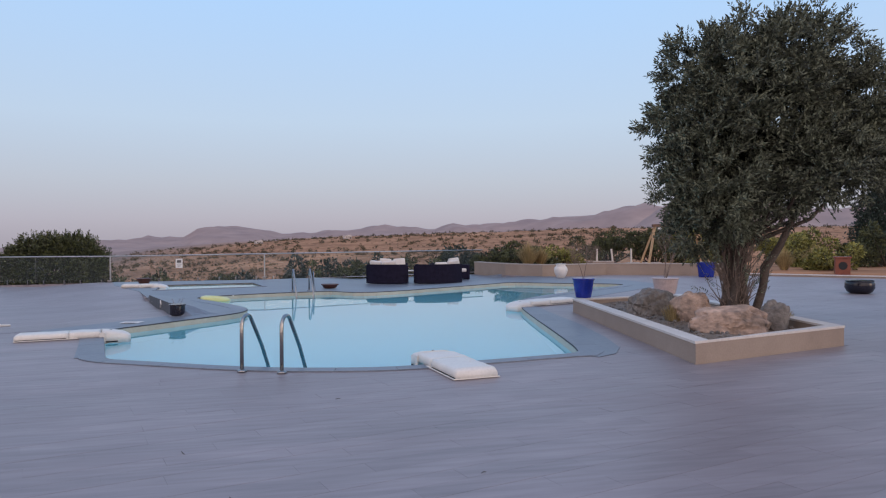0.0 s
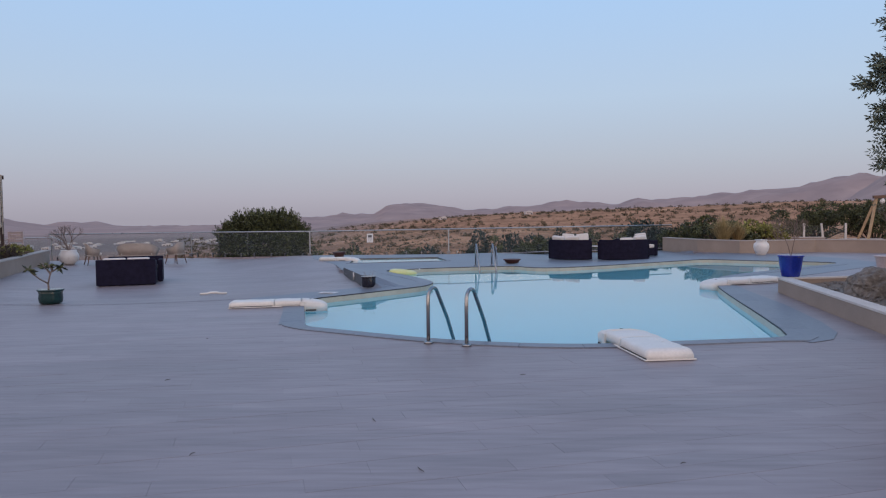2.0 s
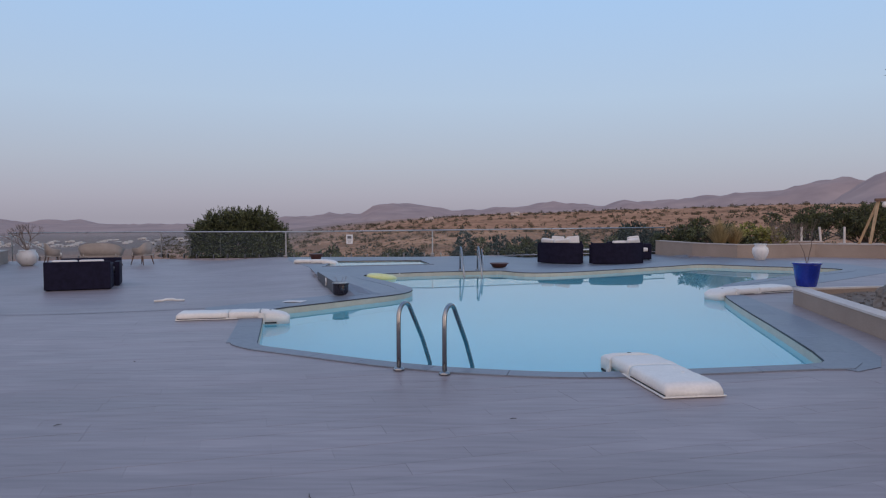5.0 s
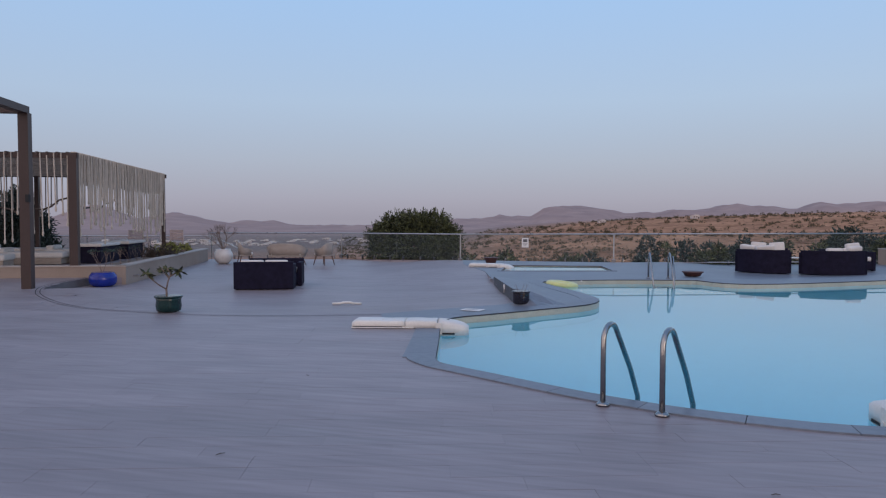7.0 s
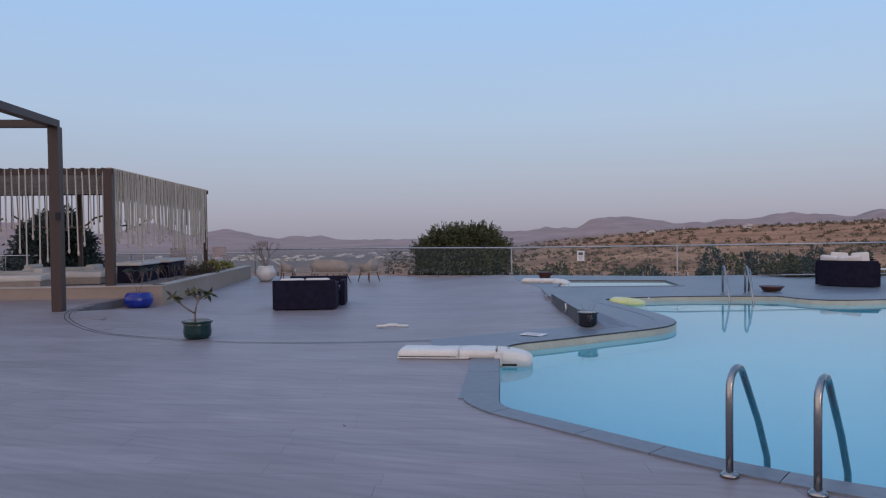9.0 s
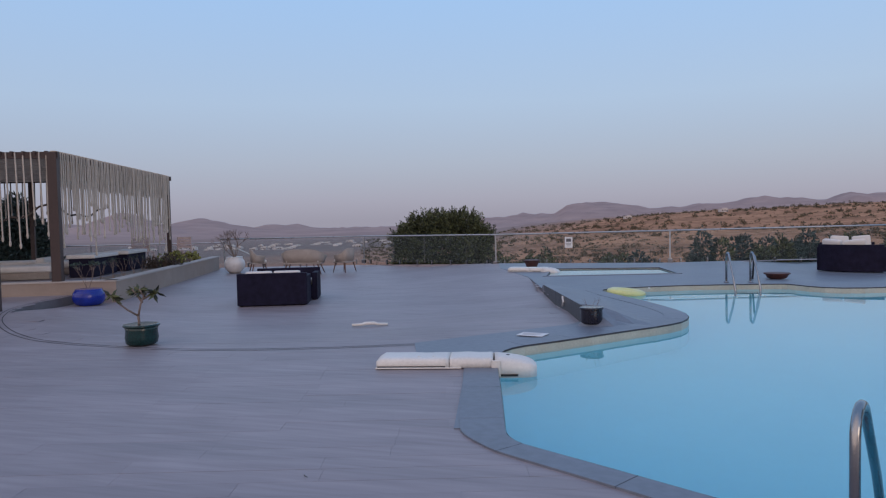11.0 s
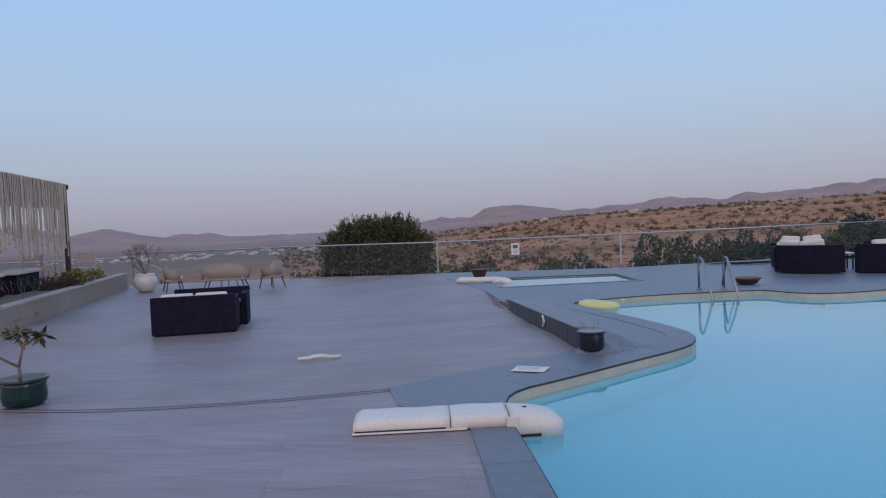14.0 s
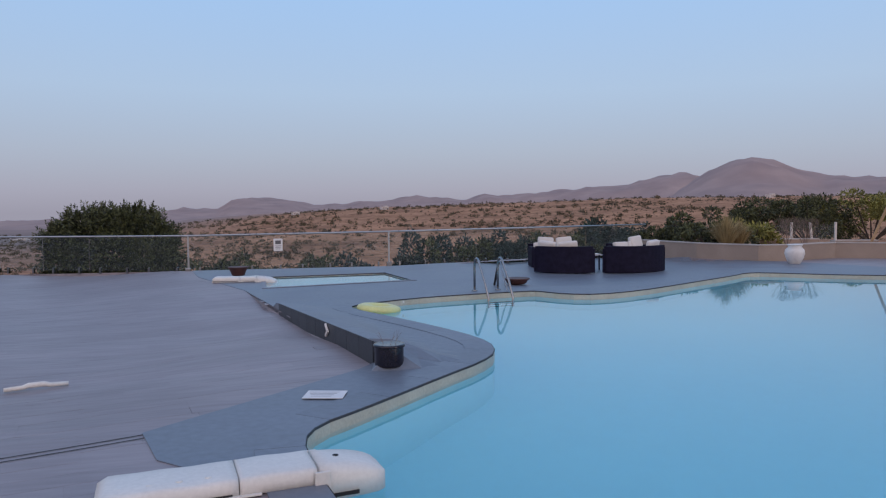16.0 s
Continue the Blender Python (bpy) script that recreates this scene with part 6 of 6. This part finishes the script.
def scrub():
    r = random.Random(99)
    V, F = [], []
    X, Y, S = [], [], []
    while len(X) < 8000:
        a, rad = radians(r.uniform(-24, 62)), 48 * (560 / 48) ** (r.random() ** 0.75)
        if noise.noise((rad * math.sin(a) * 0.03, rad * math.cos(a) * 0.03, 1.0)) < r.uniform(-0.5, 0.35):
            continue
        X.append(rad * math.sin(a))
        Y.append(8 + rad * math.cos(a))
        S.append((0.22 + 1.0 * r.random() ** 2.6) * (1 + rad / 300))
    X, Y = np.array(X), np.array(Y)
    Z = terrain(X, Y)
    for x, y, z, s in zip(X, Y, Z, S):
        rr = math.hypot(x, y - 8)
        z += noise.fractal((x * 0.012, y * 0.012, 3.1), 0.9, 2.2, 6) * float(np.interp(rr, [45, 120, 500, 900], [0, 0.6, 1.8, 4]))
        for _ in range(26):
            d = Vector((r.gauss(0, 1), r.gauss(0, 1), abs(r.gauss(0, 0.8)))).normalized()
            p = Vector((x, y, z)) + Vector((d.x * s * 0.7, d.y * s * 0.7, d.z * s * 0.7)) * r.uniform(0.3, 1)
            e1 = Vector((r.gauss(0, 1), r.gauss(0, 1), r.gauss(0, 1))).normalized() * s * 0.22
            e2 = Vector((r.gauss(0, 1), r.gauss(0, 1), r.gauss(0, 1))).normalized() * s * 0.22
            k = len(V)
            V += [tuple(p - e1), tuple(p + e1), tuple(p + e2)]
            F.append((k, k + 1, k + 2))
    me = bpy.data.meshes.new("scrub")
    me.from_pydata(V, [], F)
    me.materials.append(mat("desert_scrub", (0.06, 0.058, 0.032), 0.9, vary=0.4, scale=0.08, fine=0.6, bump=0, tint=(0.17, 0.13, 0.075)))
    tagged(new("scrub", me), "scattered low desert scrub on the slope", "scrub", kind="stuff")


scrub()


def village():
    r = random.Random(31)
    mesh_w = mesh_of("wall", box(B((0, 0, 0.5), (1, 1, 1)), (0.2, -0.1, 1.1), (0.5, 0.5, 0.4)), M_WALLWHITE)
    mesh_r = mesh_of("roof", box(B((0, 0, 1.02), (1.04, 1.04, 0.06)), (0.2, -0.1, 1.32), (0.54, 0.54, 0.05)), M_CAP)
    mesh_d = mesh_of("window", B((-0.25, -0.505, 0.55), (0.18, 0.02, 0.3)), M_DARKSLOT)
    mesh_e = mesh_of("window", B((0.1, -0.505, 0.55), (0.18, 0.02, 0.3)), M_DARKSLOT)
    mesh_f = mesh_of("door", B((0.35, -0.505, 0.3), (0.14, 0.02, 0.58)), M_DARKSLOT)
    for k in range(64):
        a = radians(r.choice((r.uniform(-34, -17), r.uniform(-31, -20), r.uniform(-42, -30))))
        rad = r.uniform(400, 520)
        x, y = rad * math.sin(a), 8 + rad * math.cos(a)
        z = float(terrain(np.array([x]), np.array([y]))[0])
        w, dpt, h = r.uniform(2.2, 5.5), r.uniform(2.5, 5), r.uniform(1.0, 1.7)
        ob = thing("house", pose(x, y, z - 0.6, 0, 0, -math.degrees(a) + r.uniform(-40, 40)), "flat-roofed white village house in the valley", "house", "village houses")
        for nm, me in (("wall", mesh_w), ("roof", mesh_r), ("window", mesh_d), ("window", mesh_e), ("door", mesh_f)):
            o = new(nm, me)
            o.parent = ob
            o.scale = (w, dpt, h)
    for a, rad in ((4.5, 400), (-2.5, 402), (34, 402)):
        a = radians(a)
        x, y = rad * math.sin(a), 8 + rad * math.cos(a)
        z = float(terrain(np.array([x]), np.array([y]))[0])
        ob = thing("house", pose(x, y, z, 0, 0, 20), "small pale house on the desert rise", "house", "village houses")
        for nm, me in (("wall", mesh_w), ("roof", mesh_r), ("window", mesh_d), ("window", mesh_e), ("door", mesh_f)):
            o = new(nm, me)
            o.parent = ob
            o.scale = (4, 3, 1.6)


village()

# ---- deck planks ----


def planks():
    """Staggered planks; those along the walk are pieces of their own, the rest are joined."""
    ux, uy = math.cos(TURN), math.sin(TURN)
    W, L, gap = 0.20, 1.2, 0.0009
    r = random.Random(2)
    V, F = [], []
    near_box = (-4.6, 2.6, 3.2, 9.2)
    pool_in, bed_in = offset(pool, 0.06), TREE_BED
    made = 0
    us = np.arange(-42, 48, 0.1)
    shared = {}
    for row in range(-130, 210):
        v = row * W
        reg = np.full(us.shape, 9)
        for dv in (0.0, -0.085, 0.085):
            X, Y = us * ux - (v + dv) * uy, us * uy + (v + dv) * ux
            d_in = inside(deck_edge, X, Y)
            seat = inside(seat_area, X, Y)
            k = np.where(d_in, np.where(seat & (X < -11.2) & (Y > 15.0), 2, 1), 0)
            k = np.where(inside(pool_in, X, Y), 0, k)
            if dv == 0.0:
                deep = inside(stone_area, X, Y)
                if deep.any():
                    deep &= away(stone_area + stone_area[:1], X, Y) > 0.3
                k = np.where(deep | inside(bed_in, X, Y), 0, k)
                reg = k
            else:
                reg = np.where(k == 0, 0, reg)
        start = None
        shift = r.choice((0, 0.4, 0.8)) + r.uniform(-0.05, 0.05)
        edges = np.flatnonzero(np.diff(reg)) + 1
        for seg in np.split(np.arange(len(us)), edges):
            g = reg[seg[0]]
            if g == 0 or len(seg) < 2:
                continue
            a, b = us[seg[0]] - 0.05, us[seg[-1]] + 0.05
            cuts = [a] + [c for c in np.arange(math.floor(a / L) * L + shift - L, b, L) if a + 0.04 < c < b - 0.04] + [b]
            for c0, c1 in zip(cuts, cuts[1:]):
                q = [(c0 + gap, v - W / 2 + gap), (c1 - gap, v - W / 2 + gap), (c1 - gap, v + W / 2 - gap), (c0 + gap, v + W / 2 - gap)]
                P = [(s * ux - t * uy, s * uy + t * ux) for s, t in q]
                cx, cy = sum(p[0] for p in P) / 4, sum(p[1] for p in P) / 4
                lift = r.uniform(-0.0006, 0.0006)
                H = [float(seat_h(*p)) for p in P] if g == 2 or (cx > -11.2 and cx < -1.5 and cy > 12.5 and bool(inside(seat_area, cx, cy))) else [0.0] * 4
                if g == 1 and near_box[0] < cx < near_box[1] and near_box[2] < cy < near_box[3] and made < 300:
                    key = round(c1 - c0, 2)
                    if key not in shared:
                        l2, w2 = (c1 - c0) / 2 - gap, W / 2 - gap
                        me = bpy.data.meshes.new("plank")
                        pv = [(-l2, -w2, 0), (l2, -w2, 0), (l2, w2, 0), (-l2, w2, 0)]
                        me.from_pydata(pv + [(x, y, -0.006) for x, y, _ in pv], [], [(0, 1, 2, 3), (0, 4, 5, 1), (1, 5, 6, 2), (2, 6, 7, 3), (3, 7, 4, 0)])
                        me.materials.append(M_PLANK)
                        shared[key] = me
                    o = new("plank", shared[key])
                    o.parent = slab
                    o.matrix_basis = pose(cx, cy, lift, 0, 0, math.degrees(TURN))
                    made += 1
                    continue
                if any(H):
                    # boards on the ramp follow its curve
                    n = max(1, int((c1 - c0) / 0.15))
                    k = len(V)
                    for i in range(n + 1):
                        for t0, drop in ((q[0][1], 0.02), (q[0][1], 0), (q[2][1], 0), (q[2][1], 0.02)):
                            s0 = q[0][0] + (q[1][0] - q[0][0]) * i / n
                            x0, y0 = s0 * ux - t0 * uy, s0 * uy + t0 * ux
                            V.append((x0, y0, float(seat_h(x0, y0)) + lift - drop))
                    for i in range(n):
                        o0, o1 = k + 4 * i, k + 4 * i + 4
                        F += [(o0 + j, o1 + j, o1 + j + 1, o0 + j + 1) for j in range(3)]
                    continue
                k = len(V)
                V += [(p[0], p[1], h + lift) for p, h in zip(P, H)] + [(p[0], p[1], h - 0.007) for p, h in zip(P, H)]
                F += [(k, k + 1, k + 2, k + 3), (k, k + 4, k + 5, k + 1), (k + 1, k + 5, k + 6, k + 2), (k + 2, k + 6, k + 7, k + 3), (k + 3, k + 7, k + 4, k)]
    me = bpy.data.meshes.new("planks")
    me.from_pydata(V, [], F)
    me.materials.append(M_PLANK)
    o = new("planks", me)
    o.parent = slab
    tagged(o, kind="stuff")


planks()
